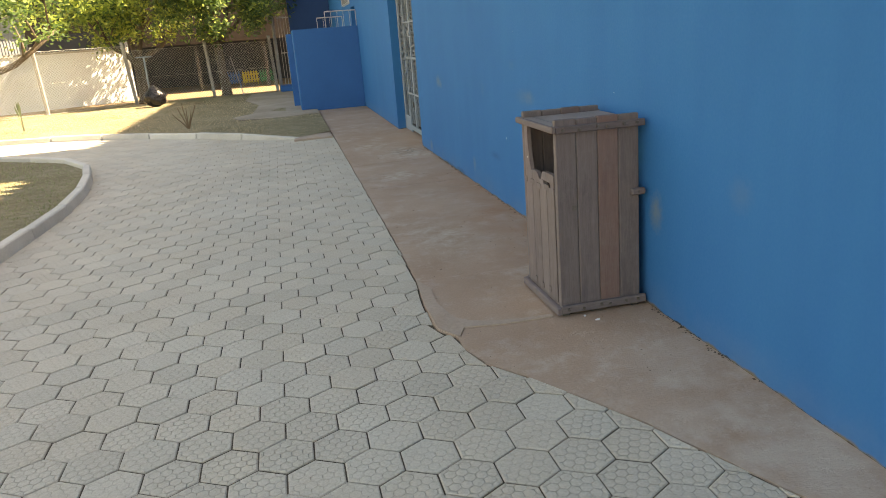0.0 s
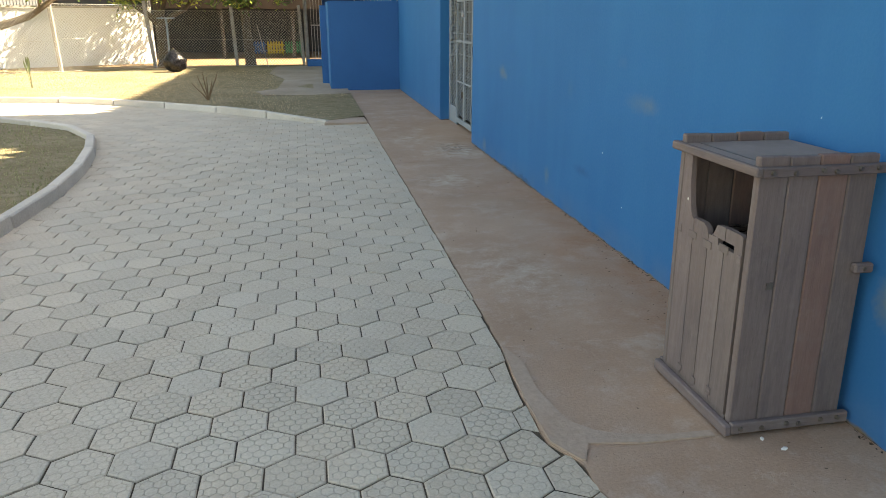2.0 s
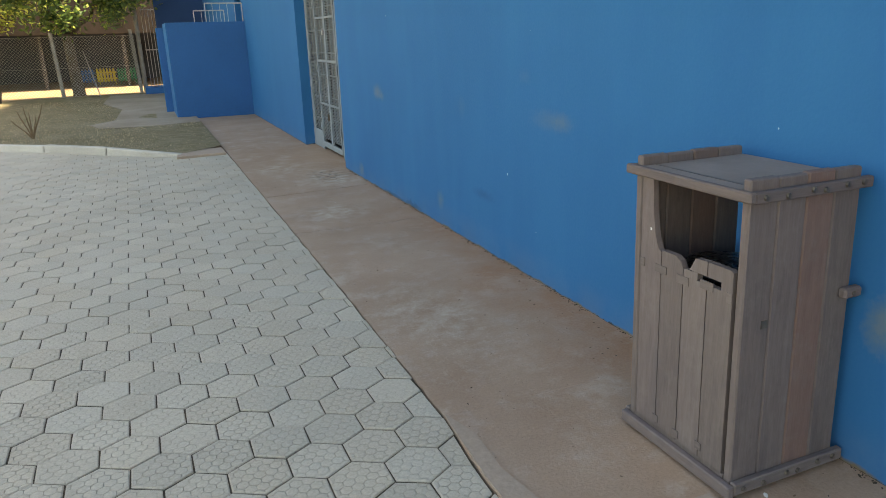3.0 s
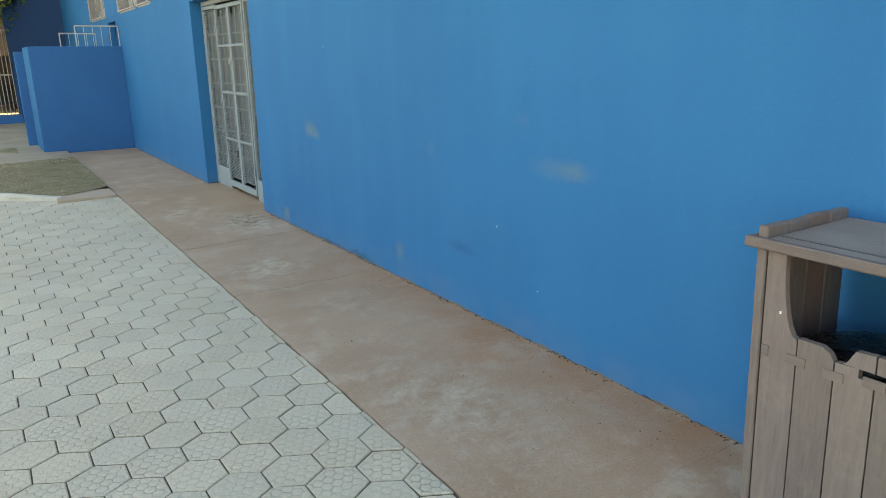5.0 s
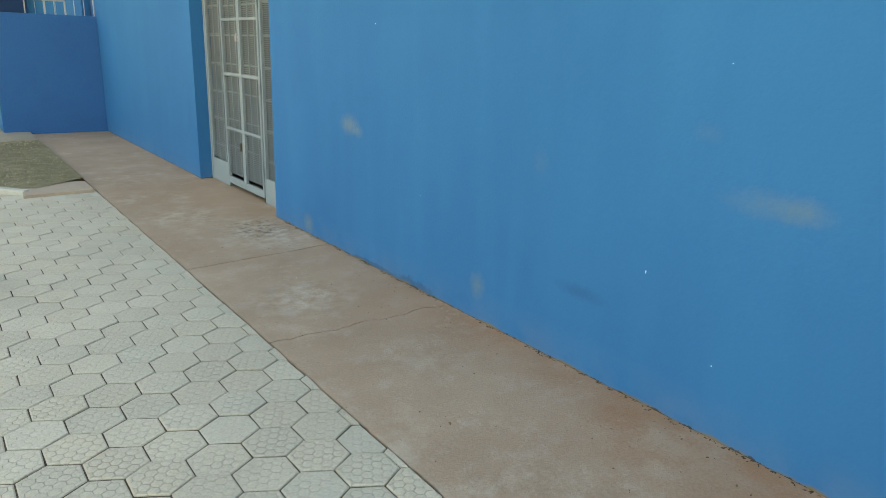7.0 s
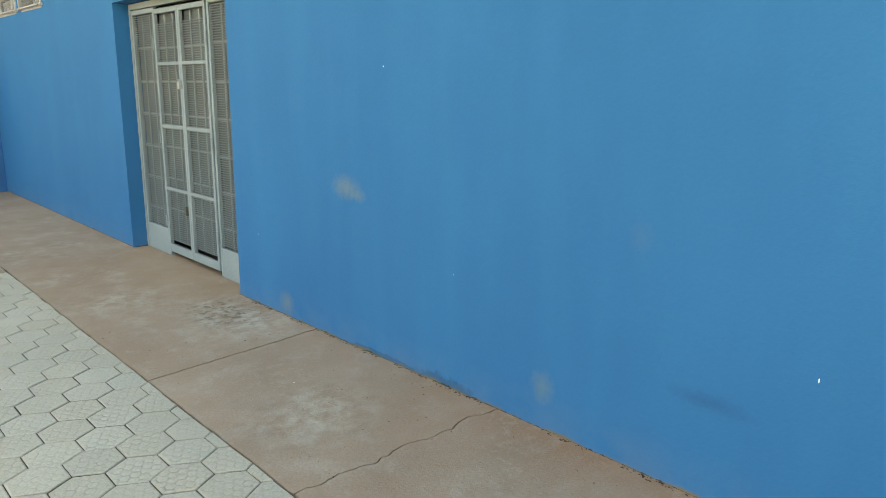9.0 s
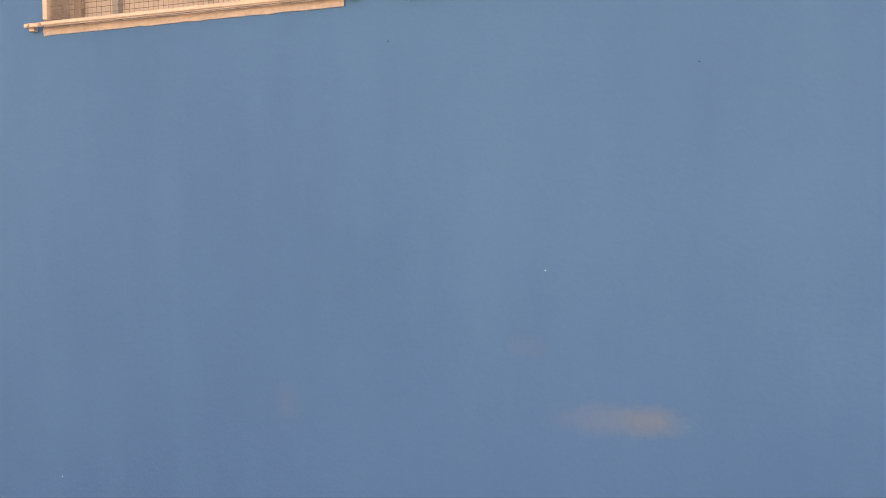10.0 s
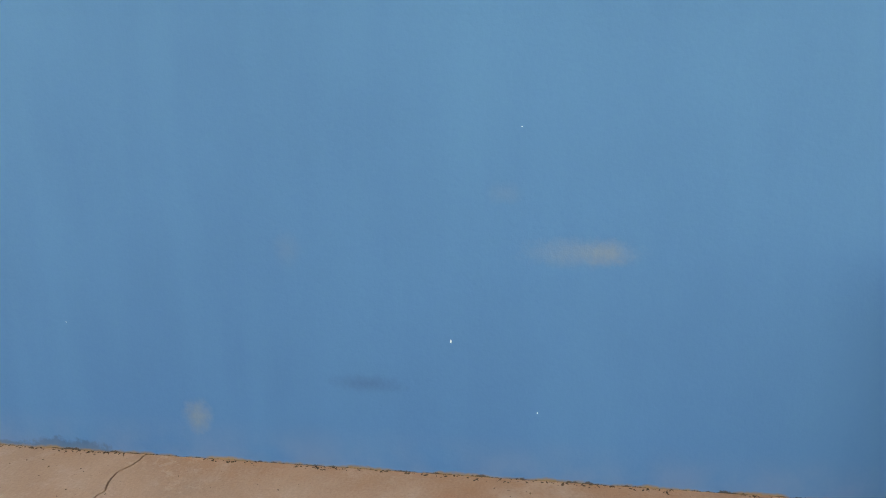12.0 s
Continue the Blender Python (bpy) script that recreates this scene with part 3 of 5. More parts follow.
# ---- kerbs ----
def kerb(name, path, label, length=0.98, height=0.14, fade=0):
    top = thing(name, label, "kerb", kind="structure")
    pts = along(path, length)
    for i, (a, b) in enumerate(zip(pts, pts[1:])):
        d = (b - a).normalized()
        q = Vector((-d.y, d.x)) * -0.11 if name == "kerb_back" else Vector((-d.y, d.x)) * 0.11
        a2, b2 = a + d * 0.006, b - d * 0.006
        h = height + 0.006 * math.sin(i * 2.1)
        bm = bmesh.new()
        h0 = 0.04 if (fade and i == 0) else h
        vs = [bm.verts.new(v) for v in ((a2.x, a2.y, -0.1), (b2.x, b2.y, -0.1), (b2.x + q.x, b2.y + q.y, -0.1), (a2.x + q.x, a2.y + q.y, -0.1),
                                        (a2.x + q.x * 0.14, a2.y + q.y * 0.14, h0), (b2.x + q.x * 0.14, b2.y + q.y * 0.14, h), (b2.x + q.x, b2.y + q.y, h), (a2.x + q.x, a2.y + q.y, h0))]
        for f in ((3, 2, 1, 0), (4, 5, 6, 7), (0, 1, 5, 4), (1, 2, 6, 5), (2, 3, 7, 6), (3, 0, 4, 7)):
            bm.faces.new([vs[k] for k in f])
        bmesh.ops.recalc_face_normals(bm, faces=bm.faces[:])
        bmesh.ops.bevel(bm, geom=bm.edges[:], offset=0.012, segments=1, affect="EDGES")
        part("kerb_stone", bm, M["kerb"], top)


kerb("kerb_island", ISLAND, "pale concrete kerb stones round the planted island", 0.95, 0.105)
kerb("kerb_back", FAR, "pale concrete kerb stones along the back lawn", 1.15, 0.10, 1)


# ---- the blue building ----
WX, WT = 2.0, 0.24
DOOR = (10.2, 12.26, -0.1, 2.18)
WINDOWS = [(3.55, 4.81, 2.362, 3.25), (5.235, 6.525, 2.362, 3.25), (6.757, 8.03, 2.362, 3.25), (14.33, 15.14, 2.30, 3.25), (15.36, 16.68, 2.30, 3.25), (18.17, 19.86, 2.30, 3.25), (0.6, 1.9, 2.362, 3.25)]
STAIR_DOOR = (17.25, 18.05, 0.9, 2.2)


def holed_wall(bm, x0, x1, ys, zs, holes):
    """A wall across x0 to x1 with rectangular holes through it."""
    ys = sorted({*ys, *(h[0] for h in holes), *(h[1] for h in holes)})
    zs = sorted({*zs, *(h[2] for h in holes), *(h[3] for h in holes)})

    def solid(i, j):
        if not (0 <= i < len(ys) - 1 and 0 <= j < len(zs) - 1):
            return False
        y, z = (ys[i] + ys[i + 1]) / 2, (zs[j] + zs[j + 1]) / 2
        return not any(h[0] < y < h[1] and h[2] < z < h[3] for h in holes)

    def quad(*p):
        bm.faces.new([bm.verts.new(v) for v in p])
    for i in range(len(ys) - 1):
        for j in range(len(zs) - 1):
            if not solid(i, j):
                continue
            a, b, c, d = ys[i], ys[i + 1], zs[j], zs[j + 1]
            quad((x0, a, c), (x0, a, d), (x0, b, d), (x0, b, c))
            quad((x1, a, c), (x1, b, c), (x1, b, d), (x1, a, d))
            if not solid(i - 1, j):
                quad((x0, a, c), (x1, a, c), (x1, a, d), (x0, a, d))
            if not solid(i + 1, j):
                quad((x0, b, c), (x0, b, d), (x1, b, d), (x1, b, c))
            if not solid(i, j - 1):
                quad((x0, a, c), (x0, b, c), (x1, b, c), (x1, a, c))
            if not solid(i, j + 1):
                quad((x0, a, d), (x1, a, d), (x1, b, d), (x0, b, d))
    bmesh.ops.remove_doubles(bm, verts=bm.verts[:], dist=0.0005)
    return bm


wall = mesh_ob("wall_main", holed_wall(bmesh.new(), WX, WX + WT, (-8, 26), (-0.1, 4.6), [DOOR, STAIR_DOOR] + WINDOWS), M["wall"])
structure(wall, "long bright blue rendered wall with worn patches", "wall")
# the rooms behind: floor, back wall, ends, ceiling
for n, b in (("wall_inner", (6.5, 6.7, -8, 26, -0.1, 4.6)), ("wall_end_south", (2.24, 6.5, -8.2, -8, -0.1, 4.6)), ("wall_end_north", (2.24, 6.5, 26, 26.2, -0.1, 4.6)), ("floor_inner", (2.24, 6.5, -8, 26, -0.12, -0.01))):
    structure(mesh_ob(n, boxed(*b), M["shade"]), "plain dim inner wall of the building", "wall" if n[0] == "w" else "floor")
structure(mesh_ob("ceiling", boxed(2.24, 6.5, -8, 26, 4.45, 4.6), M["shade"]), "plain ceiling of the building", "ceiling")
# roof with a tiled, toothed eave
bm = bmesh.new()
edge = []
k = 0
while -8.4 + k * 0.16 < 26.4:
    edge.append((1.50 if k % 2 else 1.22 + 0.05 * noise.noise(Vector((k * 0.7, 0.4, 0))), -8.4 + k * 0.16))
    k += 1
prism(bm, edge[::-1] + [(7.2, -8.4), (7.2, 26.4)], 4.6, 4.72)
structure(mesh_ob("roof", bm, M["tile_roof"]), "tiled roof with a toothed eave over the blue wall", "roof")
# unseen block, added to cast the band of shade over drive and island
structure(mesh_ob("wall_shade_block", boxed(2.0, 6.6, 10.2, 13.4, 4.72, 8.3), M["blue"]), "unseen blue block above the roof, added to shade the drive", "wall")


def window(i, y0, y1, z0, z1):
    """A barred window: plaster edge, wire grille on a frame, tilting panes of frosted glass."""
    w = thing("window_%d" % i, "frosted tilting window behind a white wire grille", "window", (WX, (y0 + y1) / 2, z0 - 0.028), kind="structure")
    h, r = z1 - z0 + 0.028, (y1 - y0) / 2
    # rough band of white plaster round the opening
    bm = bmesh.new()
    n = 26
    for s, (a, b) in (("b", (-r - 0.0, r + 0.0)),):
        low = [(a + (b - a) * k / n, 0.016 - 0.0035 * noise.noise(Vector((k * 0.9, i * 3.0, 0)))) for k in range(n + 1)]
        top = [bm.verts.new((-0.006, y, 0.045)) for y, z in low]
        bot = [bm.verts.new((-0.004, y, z)) for y, z in low]
        tin = [bm.verts.new((0.14, y, 0.045)) for y, z in low]
        bck = [bm.verts.new((0.002, y, z)) for y, z in low]
        for k in range(n):
            bm.faces.new((bot[k + 1], bot[k], top[k], top[k + 1]))
            bm.faces.new((top[k + 1], top[k], tin[k], tin[k + 1]))
            bm.faces.new((bck[k], bck[k + 1], bot[k + 1], bot[k]))
    part("window_sill", bm, M["plaster"], w, "rough white plaster sill")
    for s in (-1, 1):
        part("reveal", boxed(-0.005, 0.13, min(s * r, s * (r - 0.03)), max(s * r, s * (r - 0.03)), 0.046, h, 0.003), M["plaster"], w, "white plastered reveal")
    g = part("grille_frame", grille_frame(r, h), M["whitebar"], w, "white grille frame with bolted end lugs")
    # thin dark strip in place of the shadow line under the bar
    part("bar_shadow_strip", boxed(-0.033, -0.027, -r + 0.03, r - 0.03, 0.0395, 0.0455), M["grille"], w, "dark strip standing for the shadow under the grille bar")
    bm = bmesh.new()
    z = 0.075
    while z < h - 0.03:
        tube(bm, [(-0.028, -r + 0.05, z), (-0.028, r - 0.05, z)], [0.0013, 0.0013], 4, False)
        z += 0.021
    part("grille_wires", bm, M["grille"], w)
    bm = bmesh.new()
    y = -r + 0.08
    while y < r - 0.06:
        tube(bm, [(-0.024, y, 0.06), (-0.024, y, h - 0.03)], [0.0011, 0.0011], 4, False)
        y += 0.021
    part("grille_uprights", bm, M["grille"], w)
    # steel window set back in the wall
    for s in (-1, 1):
        part("window_frame", boxed(0.08, 0.12, s * (r - 0.085) - 0.018, s * (r - 0.085) + 0.018, 0.05, h), M["beige"], w)
        part("mullion", boxed(0.075, 0.115, s * (r - 0.27) - 0.014, s * (r - 0.27) + 0.014, 0.05, h), M["metal"], w)
    part("lower_pane", boxed(0.10, 0.106, -r + 0.03, r - 0.03, 0.05, 0.215), M["glass"], w, "frosted glass pane")
    part("upper_pane", boxed(0.105, 0.111, -r + 0.03, r - 0.03, 0.27, h), M["glass"], w, "frosted glass pane")
    bm = bmesh.new()
    box(bm, 0.0, 0.035, -r + 0.27, r - 0.27, 0.0, 0.05, 0.004)
    bmesh.ops.translate(bm, verts=bm.verts[:], vec=(0.06, 0, 0.22))
    part("tilting_rail", bm, M["beige"], w, "brown rail of the tilting pane")
    bm = boxed(0.0, 0.008, -r + 0.28, r - 0.28, 0.0, 0.32)
    bmesh.ops.rotate(bm, verts=bm.verts[:], cent=(0, 0, 0), matrix=Matrix.Rotation(radians(-8), 3, "Y"))
    bmesh.ops.translate(bm, verts=bm.verts[:], vec=(0.07, 0, 0.265))
    part("tilting_pane", bm, M["beige"], w, "dull brownish tilting pane")
    part("curtain", boxed(0.19, 0.196, -r, r, 0.0, h), M["white"], w, "plain pale blind")
    return w


def grille_frame(r, h):
    bm = bmesh.new()
    box(bm, -0.036, -0.026, -r, r, 0.046, 0.060, 0.0015)
    for s in (-1, 1):
        box(bm, -0.036, -0.026, min(s * (r + 0.065), s * (r - 0.02)), max(s * (r + 0.065), s * (r - 0.02)), 0.043, 0.059, 0.002)
    for s in (-1, 1):
        box(bm, -0.044, -0.016, s * (r - 0.045) - 0.011, s * (r - 0.045) + 0.011, 0.062, h + 0.02, 0.003)
        box(bm, -0.018, 0.0, s * (r + 0.045) - 0.012, s * (r + 0.045) + 0.012, 0.034, 0.058)
        for q in (r + 0.042, r - 0.012):
            c = bmesh.ops.create_uvsphere(bm, u_segments=8, v_segments=5, radius=0.006)["verts"]
            bmesh.ops.translate(bm, verts=c, vec=(-0.038, s * q, 0.051))
    box(bm, -0.042, -0.018, -r - 0.02, r + 0.02, h - 0.02, h + 0.01, 0.003)
    return bm


for i, wd in enumerate(WINDOWS):
    window(i + 1, *wd)


def door_set():
    """Grey steel double door between two fixed side lights, all behind horizontal wire louvres."""
    d = thing("door_1", "closed grey steel double door with louvred side lights", "door", (WX + 0.135, 0, 0), kind="structure")
    y0, y1, h = DOOR[0] + 0.005, DOOR[1] - 0.005, DOOR[3] - 0.005
    bm = bmesh.new()
    for a in (y0, y1 - 0.035):
        box(bm, -0.005, 0.05, a, a + 0.035, 0.0, h, 0.003)
    box(bm, -0.005, 0.05, y0 + 0.035, y1 - 0.035, h - 0.05, h, 0.003)
    part("door_frame", bm, M["metal"], d)
    cuts = [y0 + 0.035, 10.76, 11.24, 11.72, y1 - 0.035]
    for k, (a, b) in enumerate(zip(cuts, cuts[1:])):
        leaf = k in (1, 2)
        x0 = -0.012 if leaf else 0.0
        low, top = (0.045, h - 0.075) if leaf else (0.0, h - 0.055)
        panel = part("door_leaf" if leaf else "side_light", panel_frame(x0, a, b, low, top, leaf), M["metal"], d)
        bm = bmesh.new()
        z = low + (0.11 if leaf else 0.26)
        while z < top - (0.12 if leaf else 0.03):
            box(bm, x0 + 0.012, x0 + 0.022, a + 0.03, b - 0.03, z, z + 0.0065)
            z += 0.0180
        part("louvre", bm, M["slat"], panel, "thin horizontal slats")
        part("pane", boxed(x0 + 0.045, x0 + 0.05, a + 0.03, b - 0.03, low + 0.1, top - 0.03), M["dim_glass"], panel, "dull dark pane")
        bm = bmesh.new()
        for q in (0.33, 0.66):
            box(bm, x0 + 0.03, x0 + 0.042, a + (b - a) * q - 0.01, a + (b - a) * q + 0.01, low + 0.1, top - 0.05)
        for q in range(1, 7):
            box(bm, x0 + 0.030, x0 + 0.040, a + 0.03, b - 0.03, low + 0.1 + (top - low - 0.15) * q / 7, low + 0.125 + (top - low - 0.15) * q / 7)
        part("inner_bars", bm, M["metal"], panel)
        if leaf:
            for z in (0.32, 1.05, 1.83):
                yy = b + 0.004 if k == 2 else a - 0.004
                bm = tube(bmesh.new(), [(x0 - 0.004, yy, z - 0.05), (x0 - 0.004, yy, z + 0.05)], [0.009, 0.009], 8)
                part("hinge", bm, M["metal"], panel)
    lock = boxed(-0.042, -0.015, 11.225, 11.26, 1.46, 1.51, 0.004)
    tube(lock, [(-0.03, 11.23, 1.51), (-0.03, 11.23, 1.535), (-0.03, 11.255, 1.535), (-0.03, 11.255, 1.51)], [0.004] * 4, 6)
    part("padlock", lock, M["whitebar"], d, "small pale padlock on the leaves")
    part("handle", boxed(-0.035, -0.013, 11.27, 11.285, 0.42, 0.50, 0.003), M["bolt"], d, "small dark bolt")
    return d


def panel_frame(x0, a, b, low, top, leaf):
    bm = bmesh.new()
    for q in (a + 0.002, b - 0.032):
        box(bm, x0, x0 + 0.03, q, q + 0.03, low, top, 0.003)
    box(bm, x0 + 0.001, x0 + 0.029, a + 0.032, b - 0.032, top - 0.04, top - 0.001, 0.002)
    if leaf:
        box(bm, x0 + 0.001, x0 + 0.029, a + 0.032, b - 0.032, low, low + 0.07, 0.002)
        for q in (0.27, 0.53, 0.78):
            z = low + (top - low) * q
            box(bm, x0 + 0.002, x0 + 0.028, a + 0.032, b - 0.032, z, z + 0.028, 0.002)
    else:
        box(bm, x0 + 0.001, x0 + 0.029, a + 0.032, b - 0.032, low, low + 0.24, 0.002)
    return bm


door_set()
structure(mesh_ob("threshold", boxed(WX - 0.0, WX + 0.24, DOOR[0] + 0.002, DOOR[1] - 0.002, -0.08, -0.003), M["strip"]), "worn concrete threshold under the double door", "threshold")

# dark side door at the head of the stairs
sd = thing("door_2", "plain dark blue door at the head of the stair", "door", (WX + 0.12, 17.65, 0.9), kind="structure")
part("door_leaf", boxed(0, 0.04, -0.395, 0.395, 0.0, 1.295, 0.004), M["navy"], sd)

# ---- stair walls, landing, rails, wing, gate ----
BXL = 0.577
structure(mesh_ob("wall_stair_front", boxed(BXL, 2.0, 16.94, 17.12, -0.1, 1.765, 0.004), M["deep"]), "deep blue parapet wall in front of the stair", "wall")
structure(mesh_ob("wall_stair_side", boxed(BXL + 0.002, BXL + 0.16, 17.122, 18.248, -0.1, 1.763, 0.004), M["deep"]), "blue side wall closing the stair", "wall")
structure(mesh_ob("wall_stair_back", boxed(0.44, 2.0, 18.25, 18.43, -0.1, 1.70, 0.004), M["deep"]), "deep blue parapet wall behind the stair", "wall")
structure(mesh_ob("landing", boxed(1.0, 2.0, 17.12, 18.25, -0.1, 0.9), M["slab"]), "concrete landing between the blue parapet walls", "landing")
# end faces plated in brighter blue: the light on them is put in as colour
for e, y, y2, z in ((BXL, 16.94, 18.25, 1.765), (0.44, 18.25, 18.43, 1.70)):
    structure(mesh_ob("trim_stair_lit_end", boxed(e - 0.014, e, y + 0.004, y2 - 0.004, -0.08, z - 0.002, 0.003), M["blue"]), "parapet end face in brighter blue for the light on it", "trim")


def railing(x0, x1, y, z0, z1, label):
    r = thing("railing", label, "railing", (0, y, z0), group="stair railings")
    part("top_rail", tube(bmesh.new(), [(x0, 0, z1 - z0), (x1, 0, z1 - z0)], [0.013, 0.013], 8), M["whitebar"], r)
    n = max(2, round((x1 - x0) / 0.14))
    for k in range(n + 1):
        x = x0 + (x1 - x0) * k / n
        part("baluster", tube(bmesh.new(), [(x, 0, 0), (x, 0, z1 - z0)], [0.011 if k in (0, n) else 0.006] * 2, 6), M["whitebar"], r)


railing(1.31, 1.99, 17.03, 1.765, 2.10, "white tubular railing on the front parapet wall")
railing(1.20, 1.80, 18.34, 1.70, 2.02, "lower white tubular railing on the back parapet wall")
structure(mesh_ob("wall_wing", boxed(0.66, 2.0, 24.9, 25.2, -0.1, 4.6), M["navy"]), "dark blue end wall of the projecting wing", "wall")
structure(mesh_ob("step", boxed(0.12, 0.70, 24.1, 24.9, -0.1, 0.22, 0.01), M["deep"]), "low blue painted concrete step by the gate", "step")


def gate():
    g = thing("metal_gate", "tall white barred metal gate beside the wing", "gate", (0.30, 25.05, 0))
    for k in range(5):
        part("bar", tube(bmesh.new(), [(0.09 * k, 0, 0.06), (0.09 * k, 0, 2.35)], [0.011, 0.011], 6), M["whitebar"], g)
    for z in (0.12, 1.2, 2.3):
        part("gate_rail", boxed(-0.02, 0.38, -0.015, 0.015, z, z + 0.035), M["whitebar"], g)
    p = part("gate_post", tube(bmesh.new(), [(-0.16, 0, -0.05), (-0.17, 0, 2.3), (-0.24, 0, 2.5)], [0.065, 0.06, 0.055], 10), M["post"], g, "grey round gate post")


gate()

# ---- waste bin ----
def waste_bin():
    """A slatted wooden bin: two sides of four boards tied by bolted cleats, a lid between them, a door with an arched cut and a hand slot."""
    X0, X1, Y0, Y1, H = 1.505, 1.958, 3.942, 4.442, 1.000
    b = thing("waste_bin", "weathered grey-brown wooden waste bin standing against the blue wall", "bin", (X0, Y0, 0))
    L, W = X1 - X0, Y1 - Y0
    t, n = 0.030, 4
    wd = L / n
    for s in (0, 1):
        ya = 0 if s == 0 else W - t
        for k in range(n):
            part("side_board", boxed(k * wd + 0.0013, (k + 1) * wd - 0.0013, ya, ya + t, 0.035, H + 0.022 - 0.003 * (k % 2), 0.0045), M["wood_red" if k == 2 else "wood"], b,
                 "reddish weathered board" if k == 2 else "")
        for z, hh in ((0.018, 0.042), (H - 0.044, 0.034)):
            yo = -0.024 if s == 0 else W
            c = part("cleat", boxed(-0.0005, L + 0.024, yo, yo + 0.024, z, z + hh, 0.004), M["wood_x"], b)
            for q in (0.035, 0.12, 0.22, 0.27, 0.36, 0.43):
                yb = yo - 0.003 if s == 0 else yo + 0.027
                bm = bmesh.new()
                r = bmesh.ops.create_cone(bm, cap_ends=True, segments=8, radius1=0.010, radius2=0.0075, depth=0.009)["verts"]
                bmesh.ops.rotate(bm, verts=r, cent=(0, 0, 0), matrix=Matrix.Rotation(radians(90 if s == 0 else -90), 3, "X"))
                bmesh.ops.translate(bm, verts=r, vec=(q, yb, z + hh / 2 + 0.004 * math.sin(q * 90)))
                part("bolt", bm, M["bolt"], c, "dull bolt head")
        yl = -0.03 if s == 0 else W
        part("latch_block", boxed(L - 0.055, L + 0.022, yl, yl + 0.03, 0.605, 0.64, 0.007), M["wood_x"], b, "small wooden block at the back edge")
        yb = yl - 0.003 if s == 0 else yl + 0.033
        part("bolt", tube(bmesh.new(), [(L - 0.018, yb, 0.622), (L - 0.018, yb + (0.005 if s == 0 else -0.005), 0.622)], [0.007, 0.009], 8), M["bolt"], b, "dull bolt head")
        # dark strips set inside the gaps stand for the shade between boards
        for q in (1, 2, 3):
            part("gap_shade", boxed(q * wd - 0.003, q * wd + 0.003, ya + 0.006, ya + t - 0.006, 0.04, H - 0.01), M["bolt"], b, "dark strip filling the gap between boards as its shade")
        if s == 0:
            part("plug", boxed(0.080, 0.106, -0.002, 0.0, 0.56, 0.585), M["bolt"], b, "small dark square plug")
    # lid, front rail, base
    part("lid", boxed(-0.004, L, t + 0.001, W - t - 0.001, H - 0.034, H - 0.010, 0.004), M["lid"], b, "flat grey lid board")
    part("front_rail", boxed(-0.026, -0.001, -0.026, W + 0.026, H - 0.040, H - 0.008, 0.005), M["wood_y"], b)
    part("base_rail", boxed(-0.028, -0.001, -0.024, W + 0.016, 0.012, 0.055, 0.005), M["wood_y"], b)
    part("bottom_board", boxed(0.0, L, t + 0.001, W - t - 0.001, 0.045, 0.065), M["wood"], b)
    part("lid_lip", boxed(0.05, 0.06, t + 0.01, W - t - 0.01, H - 0.0105, H - 0.0092), M["bolt"], b, "dark joint line across the lid")
    for x in (0.01, L - 0.05):
        for y in (0.0, W - 0.04):
            part("foot", boxed(x, x + 0.04, y, y + 0.04, 0.0, 0.034), M["bolt"], b, "dark foot block")
    # door: four boards; the far one rises to the rail with an arched cut
    d0, d1 = t + 0.008, W - t - 0.008
    bw = (d1 - d0) / 4
    door = part("door", boxed(0.022, 0.032, d0 + 0.02, d1 - 0.02, 0.18, 0.24), M["wood"], b)
    for k in range(3):
        a, e = d0 + k * bw + 0.0022, d0 + (k + 1) * bw - 0.0022
        if k == 0:
            out = [(a, 0.062), (e, 0.062), (e, 0.742), (a + 0.012, 0.742), (a, 0.736)]
        elif k == 1:
            out = [(a, 0.062), (e, 0.062), (e, 0.69), (e - 0.03, 0.70), (e - 0.05, 0.738), (a, 0.742)]
        else:
            out = [(a, 0.062), (e, 0.062), (e, 0.722), (a + 0.035, 0.722), (a + 0.012, 0.71), (a, 0.69)]
        part("door_board", slot_board(out, k), M["wood"], door)
    a, e = d0 + 3 * bw + 0.0015, d1
    out = [(a, 0.062), (e, 0.062), (e, H - 0.044), (e - 0.055, H - 0.044)]
    for q in range(7):
        f = q / 6
        out.append((e - 0.055 - (bw - 0.057) * (1 - math.cos(f * math.pi / 2)), H - 0.06 - (H - 0.06 - 0.715) * math.sin(f * math.pi / 2)))
    part("door_board", slab_x(out, 0.0, 0.022), M["wood"], door)
    for k, z in ((1, 0.665), (2, 0.65), (3, 0.655)):
        y = d0 + k * bw
        part("key_insert", boxed(-0.0035, 0.004, y - 0.028, y + 0.028, z - 0.014, z + 0.014, 0.001), M["wood_y"], door, "inlaid wooden key")
        part("key_insert", boxed(-0.0035, 0.004, y - 0.014, y + 0.014, z - 0.574, z - 0.546, 0.001), M["wood_y"], door, "inlaid wooden key")
    for y in (d0 + 0.012, d1 - 0.012):
        part("key_insert", boxed(-0.0035, 0.004, y - 0.011, y + 0.011, 0.64, 0.672, 0.001), M["wood_y"], door, "inlaid wooden key")
    part("chip", boxed(-0.002, 0.0, d1 - 0.053, d1 - 0.048, 0.779, 0.787), M["paper"], door, "white paint chip")
    # the whole bin leans a little along the wall
    for o in b.children_recursive:
        for v in o.data.vertices:
            v.co.y += 0.040 * v.co.z
    return b


